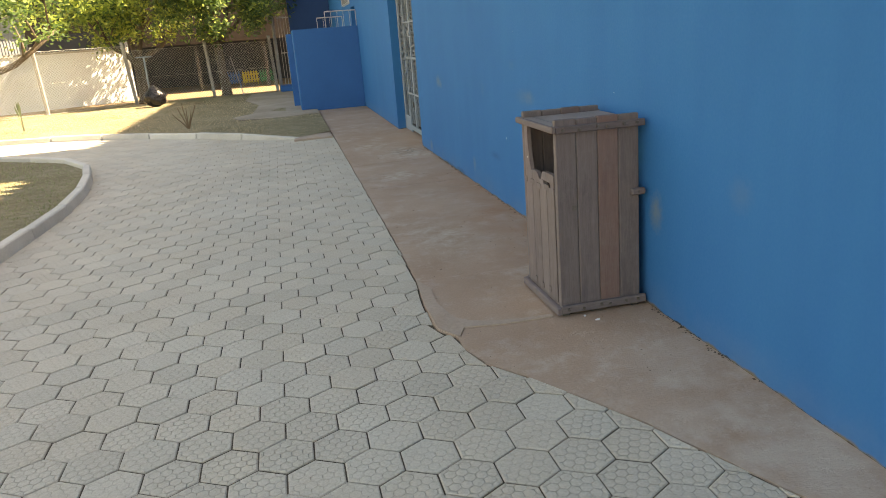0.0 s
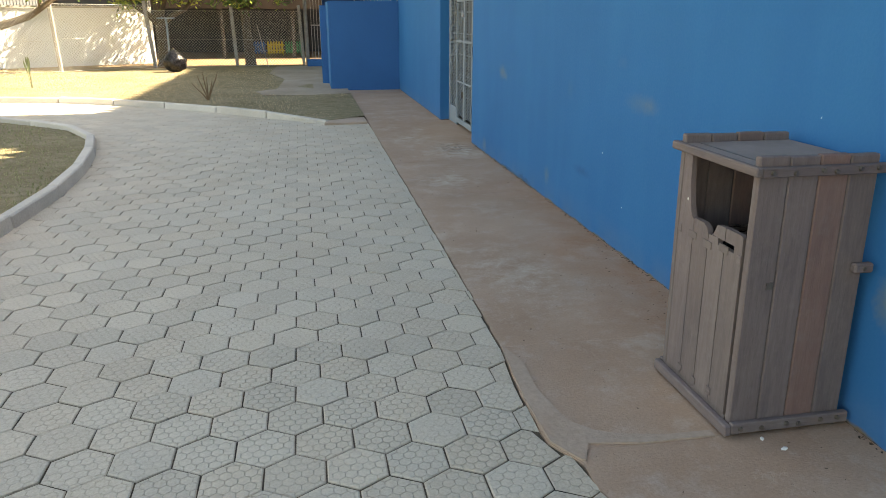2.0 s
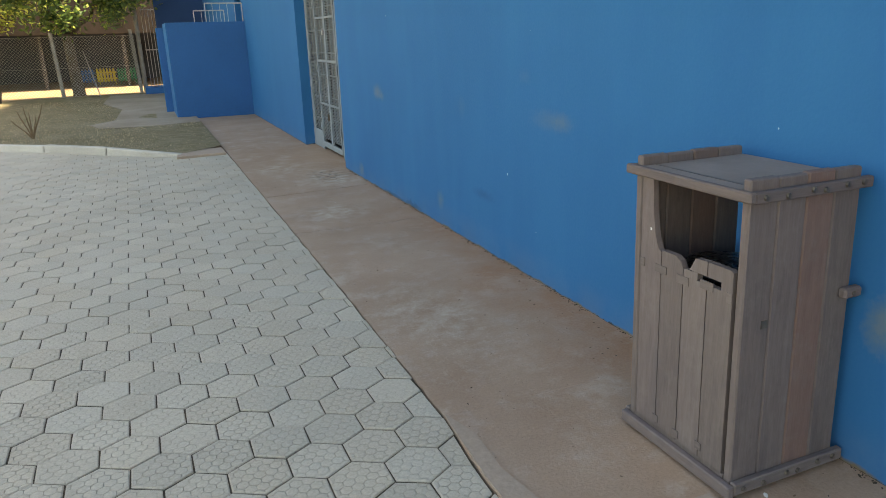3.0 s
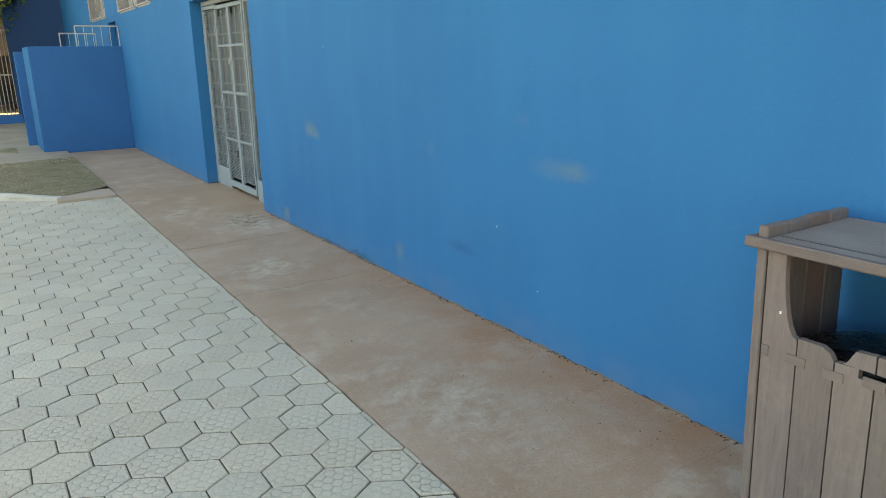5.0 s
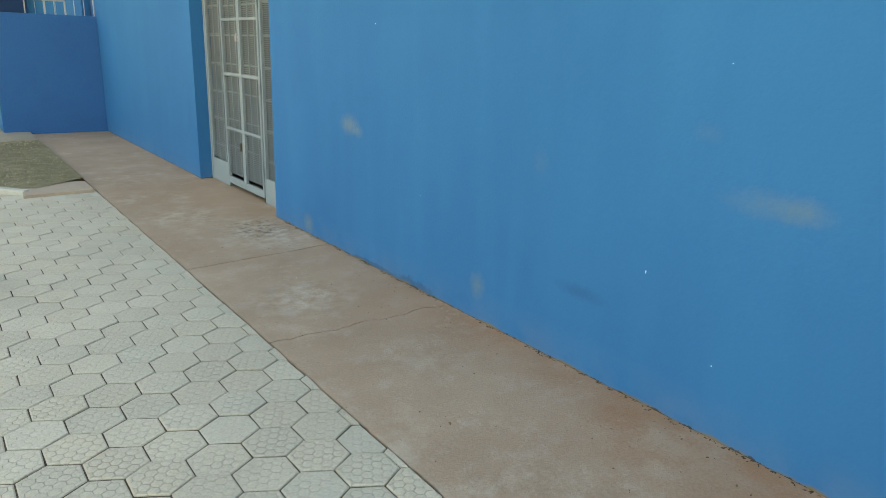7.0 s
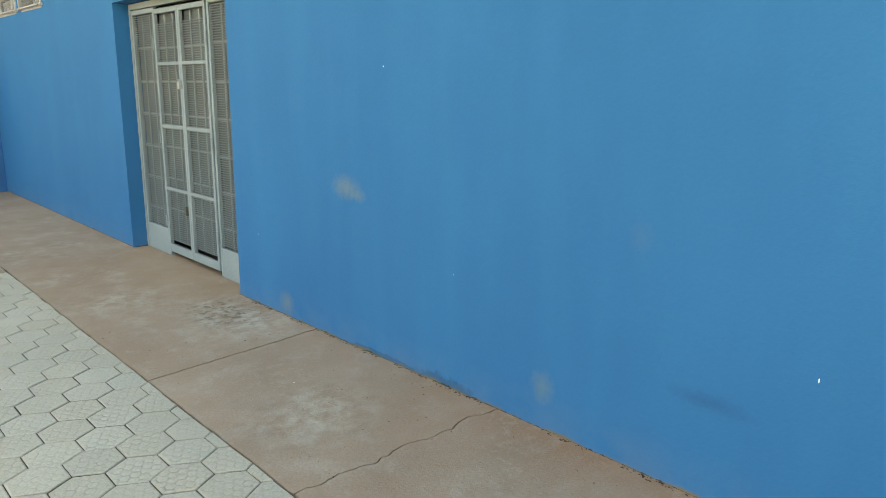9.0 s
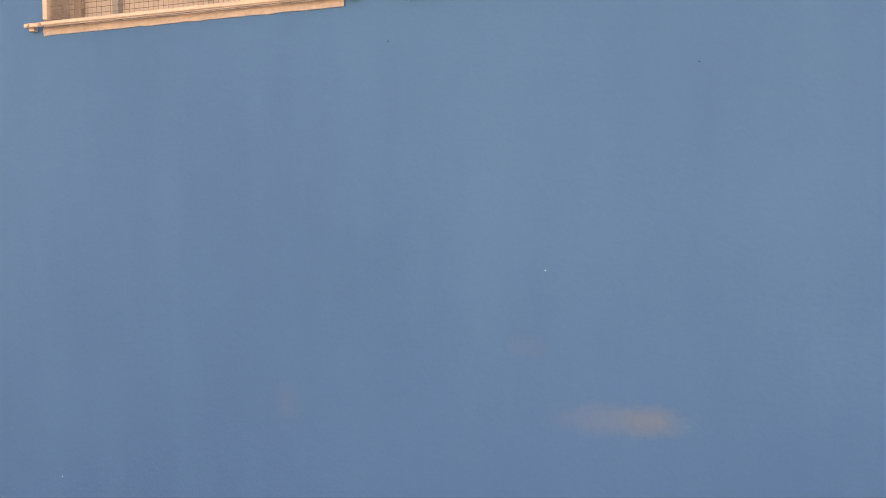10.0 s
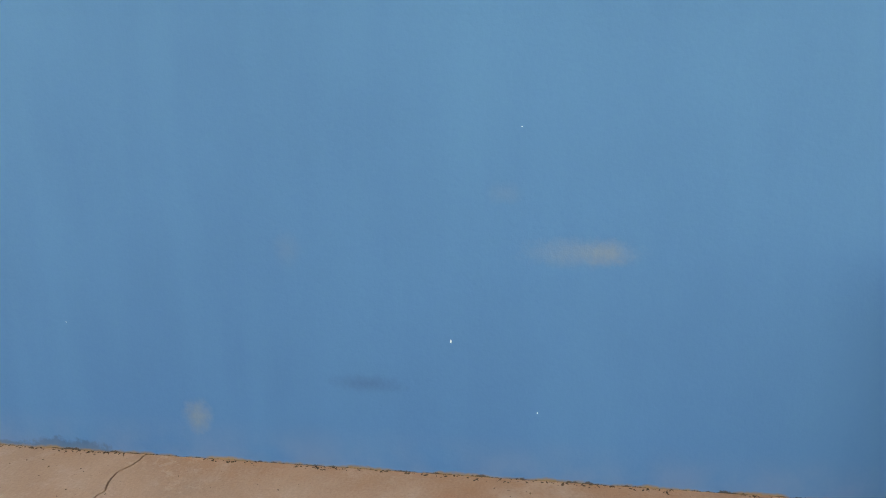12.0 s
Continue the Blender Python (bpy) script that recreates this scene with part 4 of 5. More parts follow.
def slab_x(outline, x0, x1):
    """A board standing across x, from an outline in y and z."""
    bm = bmesh.new()
    lo = [bm.verts.new((x0, y, z)) for y, z in outline]
    hi = [bm.verts.new((x1, y, z)) for y, z in outline]
    bm.faces.new(lo[::-1])
    bm.faces.new(hi)
    for i in range(len(lo)):
        j = (i + 1) % len(lo)
        bm.faces.new((lo[i], lo[j], hi[j], hi[i]))
    bmesh.ops.recalc_face_normals(bm, faces=bm.faces[:])
    return bm


def slot_board(out, k):
    """A door board; the hand slot is cut out of the first two."""
    if k == 2:
        return slab_x(out, 0.0, 0.022)
    lo = [p for p in out if p[1] < 0.1]
    a, e = lo[0][0], lo[1][0]
    bm = slab_x([(a, 0.062), (e, 0.062), (e, 0.668), (a, 0.668)], 0.0, 0.022)
    parts = [[(a, 0.694)] + [p for p in ((e, 0.694),)] + [p for p in out if p[1] >= 0.694]]
    if k == 0:
        parts.append([(a, 0.668), (a + 0.045, 0.668), (a + 0.045, 0.694), (a, 0.694)])
    else:
        parts.append([(e - 0.062, 0.668), (e, 0.668), (e, 0.69), (e - 0.062, 0.694)])
        parts[0] = [(a, 0.694), (e - 0.02, 0.694), (e - 0.03, 0.70), (e - 0.05, 0.738), (a, 0.742)]
    for p in parts:
        o = slab_x(p, 0.0, 0.022)
        me = bpy.data.meshes.new("tmp")
        o.to_mesh(me)
        o.free()
        bm.from_mesh(me)
        bpy.data.meshes.remove(me)
    return bm


waste_bin()


def crumpled_bag(name, at, rx, ry, h, label, full=False, seed=3):
    """A full plastic sack with folds, gathered at the neck."""
    bm = bmesh.new()
    bmesh.ops.create_icosphere(bm, subdivisions=4, radius=1)
    for v in bm.verts:
        p = v.co.copy()
        f = 1 + 0.16 * noise.noise(p * 2.2 + Vector((seed, 0, 0))) + 0.07 * noise.noise(p * 6 + Vector((0, seed, 0)))
        z = (p.z + 1) / 2
        q = max(0.05, math.hypot(p.x, p.y))
        w = min(1.0, 0.72 + 0.9 * z) if z < 0.5 else max(0.14, 1 - 1.5 * (z - 0.5) ** 1.3 * 1.6)
        if full:
            w, z = 1.0, min(z, 0.8 + 0.25 * (z - 0.8)) / 0.85
        u = min(1.0, q * 1.5) / q
        v.co = Vector((p.x * u * rx * f * w, p.y * u * ry * f * w, h * z))
    ob = mesh_ob(name, bm, M["plastic"], smooth=True)
    ob.location = at
    return tagged(ob, label, "bag")


bag = crumpled_bag("bin_liner", (1.735, 4.205, 0.066), 0.165, 0.185, 0.62, "crumpled black plastic liner inside the wooden bin", True, seed=7)
crumpled_bag("rubbish_bag", (-3.42, 22.4, 0.03), 0.30, 0.29, 0.64, "full black rubbish bag tied at the neck by the fence")


def litter(x, y, r, turn, material, label):
    bm = bmesh.new()
    bmesh.ops.create_icosphere(bm, subdivisions=1, radius=1)
    for v in bm.verts:
        v.co = Vector((v.co.x * r, v.co.y * r * 0.55, max(0, v.co.z + 0.4) * r * 0.25))
    ob = mesh_ob("litter", bm, material)
    ob.matrix_world = pose(x, y, 0.0, 0, 0, turn)
    tagged(ob, label, "litter", "scraps on the strip")


for x, y, r, a, m in ((1.66, 3.83, 0.018, 20, "paper"), (1.62, 3.90, 0.014, 60, "paper"), (1.70, 3.86, 0.007, 10, "twig"), (1.75, 5.05, 0.008, 30, "twig"), (1.55, 5.4, 0.007, 70, "twig"), (1.3, 5.2, 0.007, 0, "twig"),
                      (1.8, 5.7, 0.009, 40, "twig"), (1.6, 6.2, 0.006, 15, "twig"), (1.85, 8.3, 0.006, 15, "twig"), (1.45, 8.6, 0.006, 15, "paper"), (1.2, 6.6, 0.012, 75, "twig"), (1.7, 4.95, 0.006, 5, "twig"), (1.9, 6.0, 0.008, 5, "twig")):
    litter(x, y, r, a, M[m], "scrap of white paper on the concrete strip" if m == "paper" else "small dry twig on the concrete strip")


def crumbs(name, spots, label, seed, low, high):
    """Many small dry bits lying flat, each a bent flake."""
    r = random.Random(seed)
    verts, faces = [], []
    for x, y in spots:
        l, w, a = r.uniform(low, high), r.uniform(0.25, 0.6), r.uniform(0, 6.28)
        c, d = math.cos(a) * l, math.sin(a) * l
        i = len(verts)
        h = l * r.uniform(0.2, 0.6)
        verts += [(x - c, y - d, 0.0005), (x - d * w, y + c * w, 0.0008), (x + c, y + d, 0.0006), (x + d * w, y - c * w, 0.0008), (x, y, h)]
        faces += [(i, i + 1, i + 4)[::-1], (i + 1, i + 2, i + 4)[::-1], (i + 2, i + 3, i + 4)[::-1], (i + 3, i, i + 4)[::-1]]
    me = bpy.data.meshes.new(name)
    me.from_pydata(verts, [], faces)
    me.materials.append(M["crumb"])
    return tagged(new(name, me), label, "debris", kind="stuff")


crng = random.Random(31)
foot, open_spots = [], []
while len(foot) < 520:
    y = crng.uniform(3.0, 10.1)
    if noise.noise(Vector((y * 2.3, 4.1, 0))) > -0.12:
        foot.append((2.0 - abs(crng.gauss(0, 0.011)) - 0.003, y))
while len(open_spots) < 210:
    x, y = crng.uniform(0.95, 1.95), crng.uniform(3.2, 10.0)
    if noise.noise(Vector((x * 2.0, y * 1.3, 7.0))) > 0.0 and x > border_x(y) + 0.03:
        open_spots.append((x, y))
crumbs("wall_foot_crumbs", foot, "dark crumbs of soil along the foot of the wall", 5, 0.003, 0.011)
crumbs("strip_crumbs", open_spots, "dry leaf crumbs scattered on the concrete strip", 6, 0.002, 0.008)

# ---- plants ----
def tuft_field(name, spots, label, h=0.06, dry=False):
    """Short blades scattered over turf."""
    verts, faces = [], []
    rng = random.Random(len(spots))
    for x, y, z in spots:
        for k in range(3):
            a, l = rng.uniform(0, 6.28), h * rng.uniform(0.5, 1.2)
            dx, dy = math.cos(a), math.sin(a)
            lean = rng.uniform(0.2, 0.9) * l
            i = len(verts)
            verts += [(x - dy * 0.005, y + dx * 0.005, z), (x + dy * 0.005, y - dx * 0.005, z), (x + dx * lean, y + dy * lean, z + l)]
            faces.append((i, i + 1, i + 2))
    me = bpy.data.meshes.new(name)
    me.from_pydata(verts, [], faces)
    me.materials.append(M["blade_dry" if dry else "blade"])
    return tagged(new(name, me), label, "grass", kind="stuff")


def inside(x, y, poly):
    c = False
    for (x1, y1), (x2, y2) in zip(poly, poly[1:] + poly[:1]):
        if (y1 > y) != (y2 > y) and x < (x2 - x1) * (y - y1) / (y2 - y1) + x1:
            c = not c
    return c


rng = random.Random(5)
poly1 = [(x - 0.1, y - 0.1) for x, y in ISLAND] + [(-14, -6)]
spots = []
while len(spots) < 11000:
    x, y = rng.uniform(-7.5, -1.9), rng.uniform(4, 13.6)
    if inside(x, y, poly1):
        spots.append((x, y, 0.038))
tuft_field("grass_island", spots, "short dry grass blades on the island", 0.028)
poly2 = [(-14, 23.4), (-0.9, 24), (-0.5, 17), (-0.85, 16), (0.85, 15.9)] + far_in
spots = []
while len(spots) < 12000:
    x, y = rng.uniform(-9, 0.9), rng.uniform(12.5, 23)
    if inside(x, y, poly2):
        spots.append((x, y, 0.02))
tuft_field("grass_back", spots, "short dry grass blades on the back lawn", 0.032, True)


def strap_plant(at, n, height, spread, seed, label, wide=0.035):
    """A clump of upright strap leaves on stalks."""
    r = random.Random(seed)
    p = thing("strap_leaf_plant", label, "plant", at, group="island plants")
    for k in range(n):
        a, tilt, l = r.uniform(0, 6.28), r.uniform(0.05, spread), height * r.uniform(0.55, 1.1)
        d = Vector((math.cos(a), math.sin(a), 0))
        s = Vector((-d.y, d.x, 0))
        pts = []
        for q in range(7):
            f = q / 6
            c = d * (l * tilt * f ** 1.6 + 0.03) + Vector((0, 0, l * f * (1 - 0.25 * tilt * f)))
            w = wide * (0.15 if f < 0.6 else math.sin(min(1, (f - 0.55) / 0.45) * math.pi) + 0.05)
            pts.append((c, w))
        bm = bmesh.new()
        rows = [[bm.verts.new(c - s * w), bm.verts.new(c + d * 0.012 * (w / wide)), bm.verts.new(c + s * w)] for c, w in pts]
        for u, v in zip(rows, rows[1:]):
            bm.faces.new((u[0], u[1], v[1], v[0]))
            bm.faces.new((u[1], u[2], v[2], v[1]))
        part("leaf", bm, M["agave"], p, smooth=True)


strap_plant((-3.2, 8.65, 0.04), 18, 0.84, 0.6, 1, "clump of green strap leaves on the dry island turf", 0.027)
strap_plant((-5.1, 11.7, 0.06), 20, 0.95, 0.4, 2, "sparse upright strap-leaved clump on the island turf", 0.02)
strap_plant((-5.2, 7.6, 0.06), 12, 0.8, 0.6, 4, "low clump of strap leaves on the island turf", 0.024)
strap_plant((-5.6, 18.2, 0.04), 7, 0.7, 0.6, 6, "thin leaning strap leaves on the back lawn", 0.02)


def bare_shrub():
    s = thing("bare_shrub", "bare forked shrub stems on the lawn behind the kerb", "shrub", (-1.7, 15.3, 0.03))
    for dx, dy, h in ((-0.16, 0.05, 0.42), (-0.05, -0.06, 0.50), (0.0, 0.02, 0.40), (0.20, 0.03, 0.50), (0.10, 0.0, 0.36), (-0.26, 0.0, 0.30)):
        part("stem", tube(bmesh.new(), [(0, 0, -0.02), (dx * 0.35, dy * 0.3, h * 0.35), (dx * 0.8, dy, h * 0.75), (dx, dy, h)], [0.013, 0.011, 0.008, 0.004], 6), M["twig"], s)


bare_shrub()


def tree(at, trunk_h, r0, limbs, crown, seed, label, leaves=9000, yellow=0.25):
    """Tapered trunk, forked limbs, and a crown of small leaves gathered in clumps along twigs."""
    r = random.Random(seed)
    t = thing("tree", label, "tree", at, group="trees along the fence")
    bm = bmesh.new()
    fork = Vector((r.uniform(-0.1, 0.1), r.uniform(-0.1, 0.1), trunk_h))
    tube(bm, [(0, 0, -0.1), (0.02, 0, 0.12), (fork.x * 0.5, fork.y * 0.5, trunk_h * 0.5), fork], [r0 * 1.45, r0 * 1.1, r0 * 0.9, r0 * 0.85], 12)
    tips = []
    for dx, dy, dz, rr in limbs:
        end = fork + Vector((dx, dy, dz))
        mid = fork + Vector((dx * 0.55, dy * 0.55, dz * 0.38)) + Vector((r.uniform(-0.12, 0.12), r.uniform(-0.12, 0.12), 0))
        tube(bm, [fork - Vector((0, 0, 0.12)), fork + (mid - fork) * 0.5, mid, end], [rr, rr * 0.85, rr * 0.7, rr * 0.35], 8)
        for k in range(5):
            s0 = mid + (end - mid) * r.uniform(0.1, 1)
            s1 = s0 + Vector((r.uniform(-1, 1), r.uniform(-1, 1), r.uniform(0.1, 1.1)))
            tube(bm, [s0, (s0 + s1) / 2 + Vector((0, 0, 0.08)), s1], [rr * 0.3, rr * 0.2, rr * 0.07], 5)
            tips.append(s1)
    part("trunk", bm, M["bark"], t, "brown trunk with spreading limbs", smooth=True)
    clumps = []
    cx, cy, cz, sx, sy, sz = crown
    while len(clumps) < leaves // 60:
        p = Vector((r.gauss(0, 0.5), r.gauss(0, 0.5), r.gauss(0, 0.5)))
        if 0.35 < p.length < 1.05:
            c = Vector((cx + p.x * sx, cy + p.y * sy, cz + p.z * sz))
            if noise.noise(c * 0.8 + Vector((seed, 0, 0))) > 0.06:
                clumps.append(c)
    clumps += tips
    # a share of the leaves takes the sunlit tint, whichever way they face
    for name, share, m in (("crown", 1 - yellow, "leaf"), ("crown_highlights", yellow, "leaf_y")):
        verts, faces = [], []
        for k in range(int(leaves * share)):
            c = clumps[r.randrange(len(clumps))]
            p = c + Vector((r.gauss(0, 0.19), r.gauss(0, 0.19), r.gauss(0, 0.15) - 0.05))
            a = Vector((r.gauss(0, 1), r.gauss(0, 1), r.gauss(-0.35, 0.6))).normalized()
            b = a.cross(Vector((r.gauss(0, 1), r.gauss(0, 1), r.gauss(0, 1)))).normalized()
            l, w = r.uniform(0.10, 0.21), r.uniform(0.022, 0.046)
            i = len(verts)
            verts += [tuple(p), tuple(p + a * l * 0.5 + b * w), tuple(p + a * l), tuple(p + a * l * 0.5 - b * w)]
            faces.append((i, i + 1, i + 2, i + 3))
        me = bpy.data.meshes.new(name)
        me.from_pydata(verts, [], faces)
        me.materials.append(M[m])
        ob = new(name, me)
        ob.parent = t
        tagged(ob, "small green leaves in loose clumps" if name == "crown" else "yellow-green leaves coloured as if sunlit", kind="stuff")
    return t


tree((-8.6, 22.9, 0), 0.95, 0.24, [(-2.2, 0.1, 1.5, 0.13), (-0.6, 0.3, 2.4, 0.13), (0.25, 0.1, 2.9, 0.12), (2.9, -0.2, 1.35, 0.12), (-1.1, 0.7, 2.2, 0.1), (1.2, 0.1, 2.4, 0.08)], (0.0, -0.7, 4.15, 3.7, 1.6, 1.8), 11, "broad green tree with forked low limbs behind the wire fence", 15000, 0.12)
tree((-4.35, 26.0, 0), 1.3, 0.17, [(-1.2, -0.4, 1.3, 0.1), (0.6, -0.3, 1.7, 0.1), (1.3, 0.1, 1.0, 0.09), (-0.1, 0.2, 2.0, 0.09)], (-0.3, 0.2, 3.5, 3.0, 2.2, 1.6), 12, "leafy tree with a sun-tinted crown beside the leaning post", 20000, 0.6)
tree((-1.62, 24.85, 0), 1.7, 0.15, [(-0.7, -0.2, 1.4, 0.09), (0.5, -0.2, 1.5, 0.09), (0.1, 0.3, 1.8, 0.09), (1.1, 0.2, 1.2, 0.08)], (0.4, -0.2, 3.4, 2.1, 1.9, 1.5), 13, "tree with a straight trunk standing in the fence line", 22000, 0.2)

# ---- wire fence ----
def fence(posts, label):
    f = thing("wire_fence", label, "fence", (0, 0, 0))
    for x, y, h, lean in posts:
        bm = boxed(-0.048, 0.048, -0.045, 0.045, -0.1, h, 0.012)
        for v in bm.verts:
            v.co.x += lean * max(0, v.co.z) / h
        ob = part("post", bm, M["post"], f, "weathered concrete post")
        ob.location = (x, y, 0)
    for (x0, y0, h0, l0), (x1, y1, h1, l1) in zip(posts, posts[1:]):
        a, b = Vector((x0, y0 - 0.07, 0)), Vector((x1, y1 - 0.07, 0))
        d, length, h = (b - a).normalized(), (b - a).length, min(h0, h1) - 0.12
        bm = bmesh.new()
        cell = 0.085
        r = 0.0040
        for k in range(-int(h / cell), int(length / cell) + 1):
            for s in (1, -1):
                # one slanted wire from the foot to the top, cut at the posts
                u0, u1 = (k * cell, k * cell + h) if s == 1 else (k * cell + h, k * cell)
                za, zb = 0.04, h
                if s == 1:
                    lo, hi = max(u0, 0), min(u1, length)
                    if hi - lo < 0.02:
                        continue
                    p, q = (lo, za + (lo - u0) / h * (zb - za)), (hi, za + (hi - u0) / h * (zb - za))
                else:
                    lo, hi = max(u1, 0), min(u0, length)
                    if hi - lo < 0.02:
                        continue
                    p, q = (lo, zb - (lo - u1) / h * (zb - za)), (hi, zb - (hi - u1) / h * (zb - za))
                p3, q3 = a + d * p[0] + Vector((0, 0, p[1])), a + d * q[0] + Vector((0, 0, q[1]))
                tube(bm, [p3, q3], [r, r], 3, False)
        for z in (0.05, h * 0.5, h):
            tube(bm, [a + Vector((0, 0, z)), b + Vector((0, 0, z))], [0.004, 0.004], 4, False)
        part("wire_mesh", bm, M["wire"], f, "galvanised diamond wire mesh")
    return f


fence([(-11.6, 19.9, 1.7, 0.0), (-9.1, 21.6, 1.8, -0.05), (-6.45, 22.9, 1.9, -0.05), (-4.35, 24.6, 1.9, -0.12), (-1.97, 24.5, 1.75, -0.06), (0.02, 24.9, 1.8, -0.08)], "sagging diamond wire fence on leaning concrete posts")
tp = thing("tap_post", "thin pale metal post with a crossbar by the fence", "post", (-3.85, 24.2, 0))
part("pole", tube(bmesh.new(), [(0, 0, -0.05), (0.02, 0, 1.40)], [0.03, 0.03], 8), M["metal"], tp)
part("crossbar", boxed(-0.24, 0.26, -0.02, 0.02, 1.40, 1.44, 0.004), M["metal"], tp)
bs = tagged(mesh_ob("broomstick", tube(bmesh.new(), [(-1.05, 24.2, 0.03), (-1.32, 24.55, 1.25)], [0.014, 0.012], 8), M["whitebar"]), "pale stick leaning against the tree", "stick")
lp = tagged(mesh_ob("lean_post", tube(bmesh.new(), [(-9.45, 19.6, -0.1), (-9.75, 19.6, 1.7)], [0.045, 0.04], 10), M["metal"]), "leaning grey metal post on the lawn", "post")

# ---- beyond the fence ----
def oblique_wall(name, a, b, z0, z1, thick, material, label):
    a, b = Vector(a), Vector(b)
    d = (b - a).normalized()
    q = Vector((-d.y, d.x)) * thick
    ob = mesh_ob(name, prism(bmesh.new(), [(a.x, a.y), (b.x, b.y), (b.x + q.x, b.y + q.y), (a.x + q.x, a.y + q.y)], z0, z1), material)
    return structure(ob, label, "wall")


WA, WB = (-22.0, 18.5), (-5.0, 28.2)
oblique_wall("wall_white", WA, WB, -0.1, 1.72, 0.18, M["white"], "sunlit white boundary wall dappled by leaf shade")
oblique_wall("wall_coping", (-22.0, 18.44), (-4.97, 28.14), 1.72, 1.78, 0.26, M["post"], "grey coping on the white boundary wall")

# neighbour's house behind the white wall
hs = thing("neighbour_house", "white house with grey sheet cladding and a tiled roof", "house", (-12.6, 28.2, 0), turn=29.7)
part("wall", boxed(-9, -1.0, 0, 0.2, -0.1, 3.6), M["white"], hs)
bm = bmesh.new()
for k in range(60):
    box(bm, -0.95 + k * 0.1, -0.90 + k * 0.1, -0.02, 0.03, 1.6, 3.9)
    box(bm, -0.90 + k * 0.1, -0.85 + k * 0.1, 0.0, 0.03, 1.6, 3.9)
part("cladding", bm, M["siding"], hs, "ribbed grey sheet cladding")
bm = bmesh.new()
for k in range(75):
    x = -9.6 + k * 0.22
    tube(bm, [(x, -0.8, 3.85), (x, 3.5, 5.6)], [0.09, 0.09], 6)
part("roof", bm, M["tile_roof"], hs, "rows of pale clay roof tiles")
bm = bmesh.new()
box(bm, -9.6, 6.8, -0.75, 3.5, 3.7, 3.74)
part("soffit", bm, M["brown"], hs)

# shaded shelter behind the right part of the fence
sh = thing("shelter", "dim open shelter with a brown gable and grey back wall", "shelter", (0, 36.0, 0))
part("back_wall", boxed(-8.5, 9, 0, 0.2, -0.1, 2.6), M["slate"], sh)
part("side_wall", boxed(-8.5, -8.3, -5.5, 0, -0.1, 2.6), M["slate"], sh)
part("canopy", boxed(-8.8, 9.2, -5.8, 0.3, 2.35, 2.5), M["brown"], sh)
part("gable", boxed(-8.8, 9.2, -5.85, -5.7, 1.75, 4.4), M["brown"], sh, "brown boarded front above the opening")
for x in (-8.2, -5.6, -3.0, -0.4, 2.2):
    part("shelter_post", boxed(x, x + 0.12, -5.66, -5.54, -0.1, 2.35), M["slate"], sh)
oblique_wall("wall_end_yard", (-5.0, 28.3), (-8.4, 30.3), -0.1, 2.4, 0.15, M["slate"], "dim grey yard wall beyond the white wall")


def picket_fence(x0, colours, y):
    for c, m in enumerate(colours):
        p = thing("picket_fence", "low %s wooden picket fence panel in the shade" % m[2:], "fence", (x0 + c * 0.72, y, 0), group="coloured pickets")
        for k in range(6):
            out = [(0.11 * k, 0.05), (0.11 * k + 0.075, 0.05), (0.11 * k + 0.075, 0.48), (0.11 * k + 0.0375, 0.56), (0.11 * k, 0.48)]
            bm = bmesh.new()
            lo = [bm.verts.new((a, 0, z)) for a, z in out]
            hi = [bm.verts.new((a, 0.02, z)) for a, z in out]
            bm.faces.new(lo)
            bm.faces.new(hi[::-1])
            for i in range(5):
                bm.faces.new((lo[(i + 1) % 5], lo[i], hi[i], hi[(i + 1) % 5]))
            part("picket", bm, M[m], p)
        for z in (0.14, 0.36):
            part("cross_rail", boxed(0, 0.68, 0.021, 0.04, z, z + 0.05), M[m], p)
        for q in (0.06, 0.60):
            part("stake", boxed(q, q + 0.03, 0.041, 0.06, -0.08, 0.4), M[m], p)


picket_fence(-2.15, ("p_blue", "p_yellow", "p_green"), 32.0)

# ---- hexagonal paving ----
HX, HY, FF, LEAN = -0.0405, 3.647, 0.2065, radians(0.4)
EDGE = FF / math.sqrt(3)
bm = bmesh.new()
fwd = [(border_x(y) - 0.004, y) for y in [-6 + k * 0.06 for k in range(300)] if y < 11.98] + [(border_x(11.98) - 0.004, 11.98)]
prism(bm, fwd + [(x, y) for x, y in FAR] + [(x, y) for x, y in ISLAND[::-1]], -0.1, -0.0060)
drive = mesh_ob("road_paving", bm, M["bed"])
structure(drive, "curving drive of pale hexagonal concrete pavers with dark joints", "road")
DRIVE_POLY = fwd + FAR + ISLAND[::-1]


def clip(poly, px, py, nx, ny):
    """The part of a convex outline that lies on the inner side of a line through (px, py); n points outwards."""
    out = []
    for (ax, ay), (bx, by) in zip(poly, poly[1:] + poly[:1]):
        da, db = (ax - px) * nx + (ay - py) * ny, (bx - px) * nx + (by - py) * ny
        if da <= 0:
            out.append((ax, ay))
        if da * db < 0:
            f = da / (da - db)
            out.append((ax + (bx - ax) * f, ay + (by - ay) * f))
    return out


def hexagon(cx, cy, r):
    return [(cx + r * math.cos(radians(30 + 60 * k) + LEAN), cy + r * math.sin(radians(30 + 60 * k) + LEAN)) for k in range(6)]


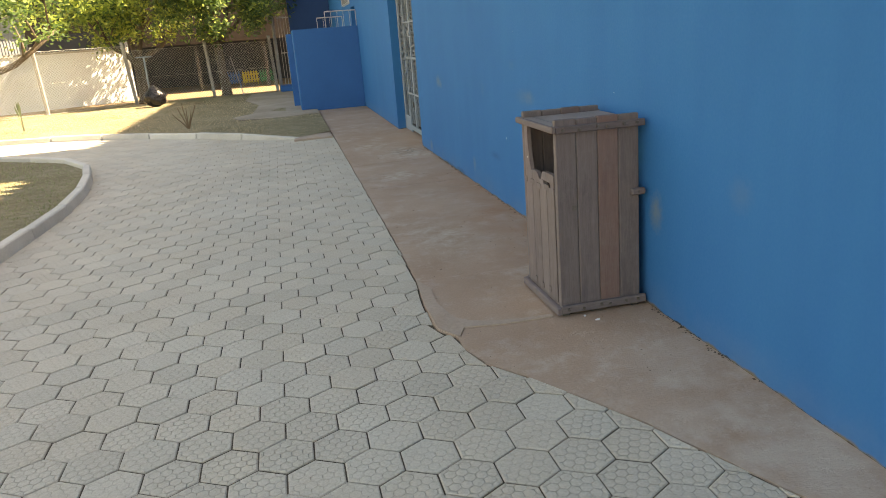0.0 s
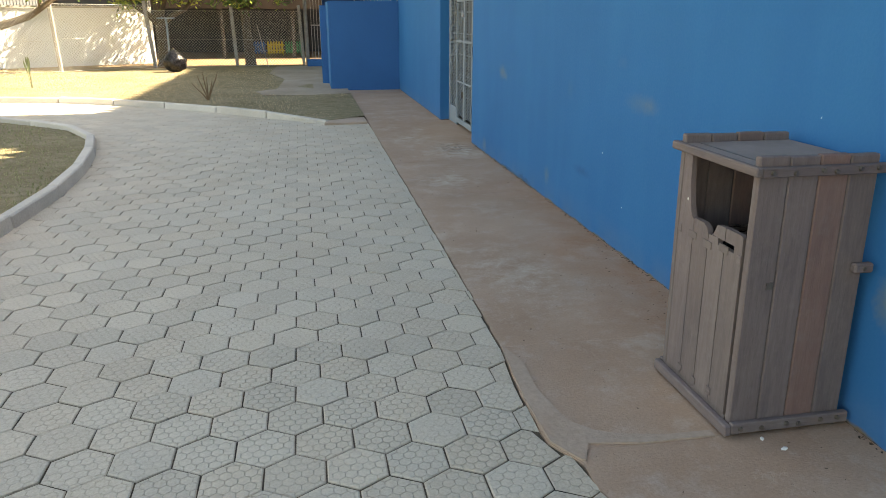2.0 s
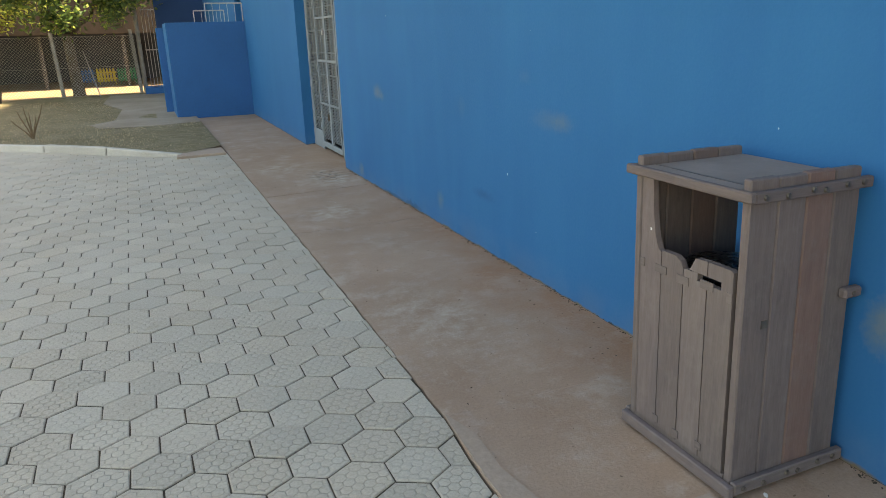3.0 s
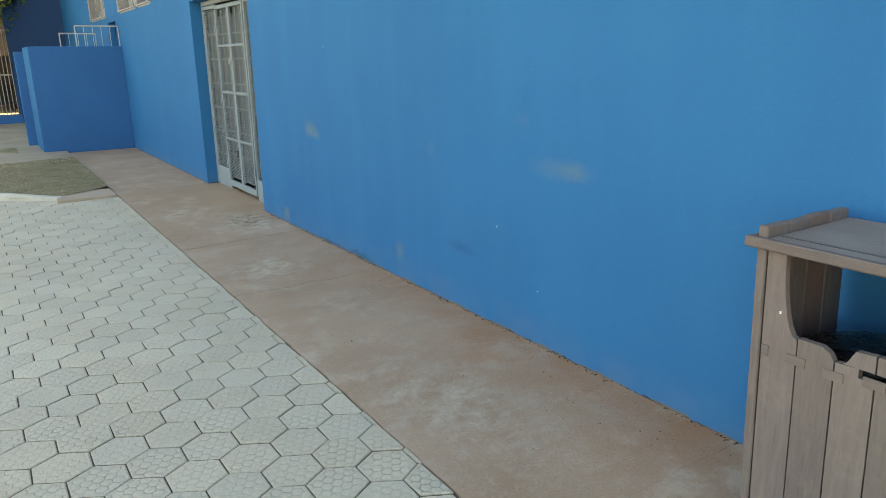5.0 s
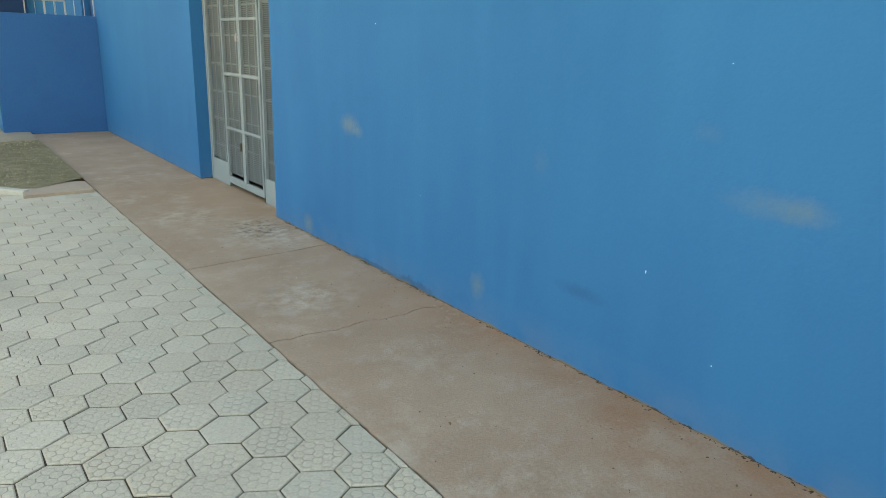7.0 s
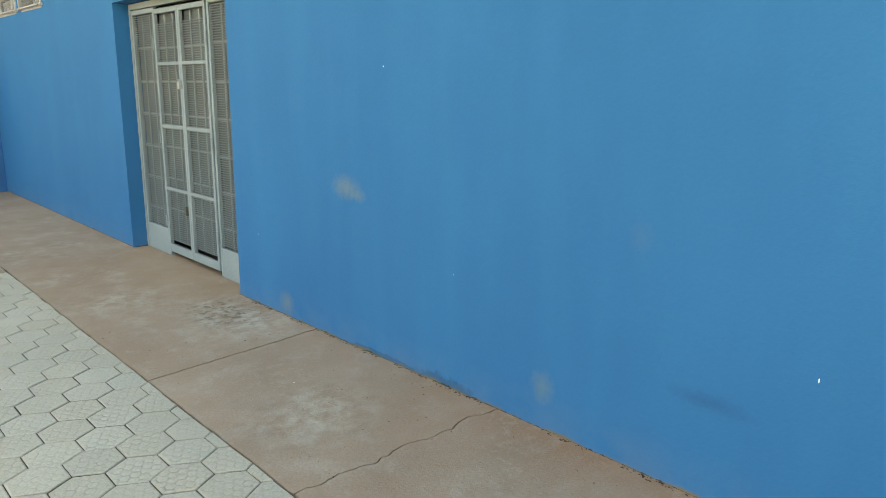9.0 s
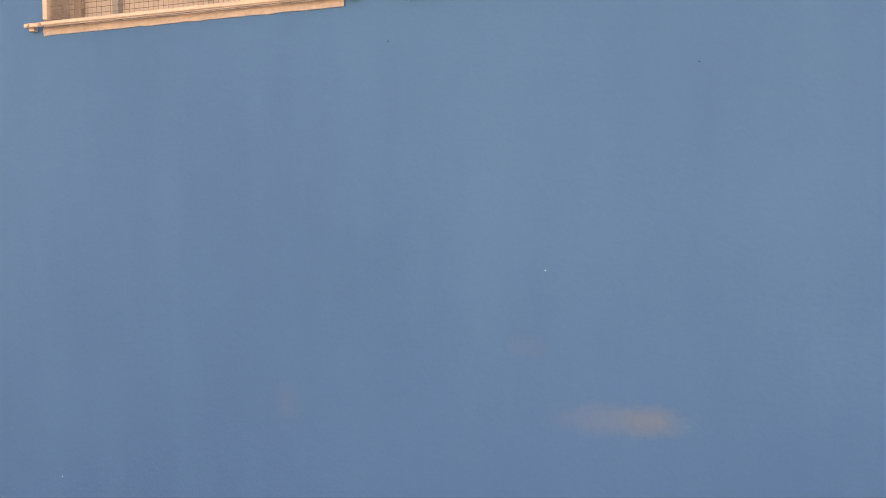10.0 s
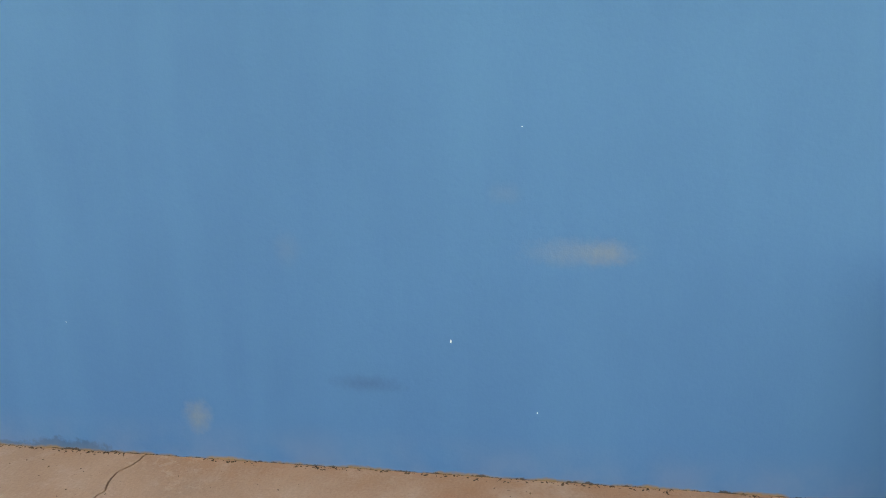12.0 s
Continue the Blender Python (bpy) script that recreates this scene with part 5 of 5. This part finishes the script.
def paver_verts(outline, cx, cy, gap, z):
    """The rings of one paver: face, chamfer, skirt."""
    def shrink(g):
        return [(cx + (x - cx) * (1 - g / max(0.02, math.hypot(x - cx, y - cy))), cy + (y - cy) * (1 - g / max(0.02, math.hypot(x - cx, y - cy)))) for x, y in outline]
    a, b = shrink(gap), shrink(gap + 0.0055)
    return [(x, y, -0.05) for x, y in a] + [(x, y, z - 0.0030) for x, y in a] + [(x, y, z) for x, y in b]


def paver_faces(n, base=0):
    f = [tuple(base + 2 * n + k for k in range(n))]
    for lo in (0, n):
        for k in range(n):
            j = (k + 1) % n
            f.append((base + lo + k, base + lo + j, base + lo + n + j, base + lo + n + k))
    return f


full = bpy.data.meshes.new("paver")
full.from_pydata(paver_verts(hexagon(0, 0, EDGE), 0, 0, 0.0034, 0.0), [], paver_faces(6))
full.materials.append(M["paver"])
prng = random.Random(9)
rest_v, rest_f = [], []
for row in range(-56, 75):
    for col in range(-75, 14):
        u, v = col * FF + (FF / 2 if row % 2 else 0), row * 1.5 * EDGE
        cx, cy = HX + u * math.cos(LEAN) - v * math.sin(LEAN), HY + u * math.sin(LEAN) + v * math.cos(LEAN)
        outline = hexagon(cx, cy, EDGE)
        ok = [inside(x, y, DRIVE_POLY) for x, y in outline]
        if not any(ok):
            continue
        if not all(ok) and (abs(cx - border_x(cy)) < 0.3):
            slope = (border_x(cy + 0.1) - border_x(cy - 0.1)) / 0.2
            outline = clip(outline, border_x(cy) - 0.006, cy, 1, -slope)
            if len(outline) < 3:
                continue
            xs = [p[0] for p in outline]
            if max(xs) - min(xs) < 0.012:
                continue
        z = prng.uniform(-0.0022, 0.0022)
        near = -1.05 < cx < 1.2 and 3.0 < cy < 8.4
        if near and len(outline) == 6 and all(ok):
            ob = new("paver", full)
            ob.matrix_world = pose(cx, cy, z, prng.uniform(-0.55, 0.55), prng.uniform(-0.55, 0.55), prng.choice((0, 60, 120)) + prng.uniform(-1.1, 1.1))
            ob.parent = drive
        else:
            mx, my = sum(p[0] for p in outline) / len(outline), sum(p[1] for p in outline) / len(outline)
            vs = paver_verts(outline, mx, my, 0.0034 + prng.uniform(-0.0012, 0.0012), z)
            if near:
                me = bpy.data.meshes.new("paver_cut")
                me.from_pydata(vs, [], paver_faces(len(outline)))
                me.materials.append(M["paver"])
                ob = new("paver", me)
                ob.parent = drive
            else:
                rest_f += paver_faces(len(outline), len(rest_v))
                rest_v += vs
me = bpy.data.meshes.new("far_pavers")
me.from_pydata(rest_v, [], rest_f)
me.materials.append(M["pavers"])
fp = new("far_pavers", me)
fp.parent = drive
tagged(fp, "pale hexagonal pavers further along the drive", kind="stuff")
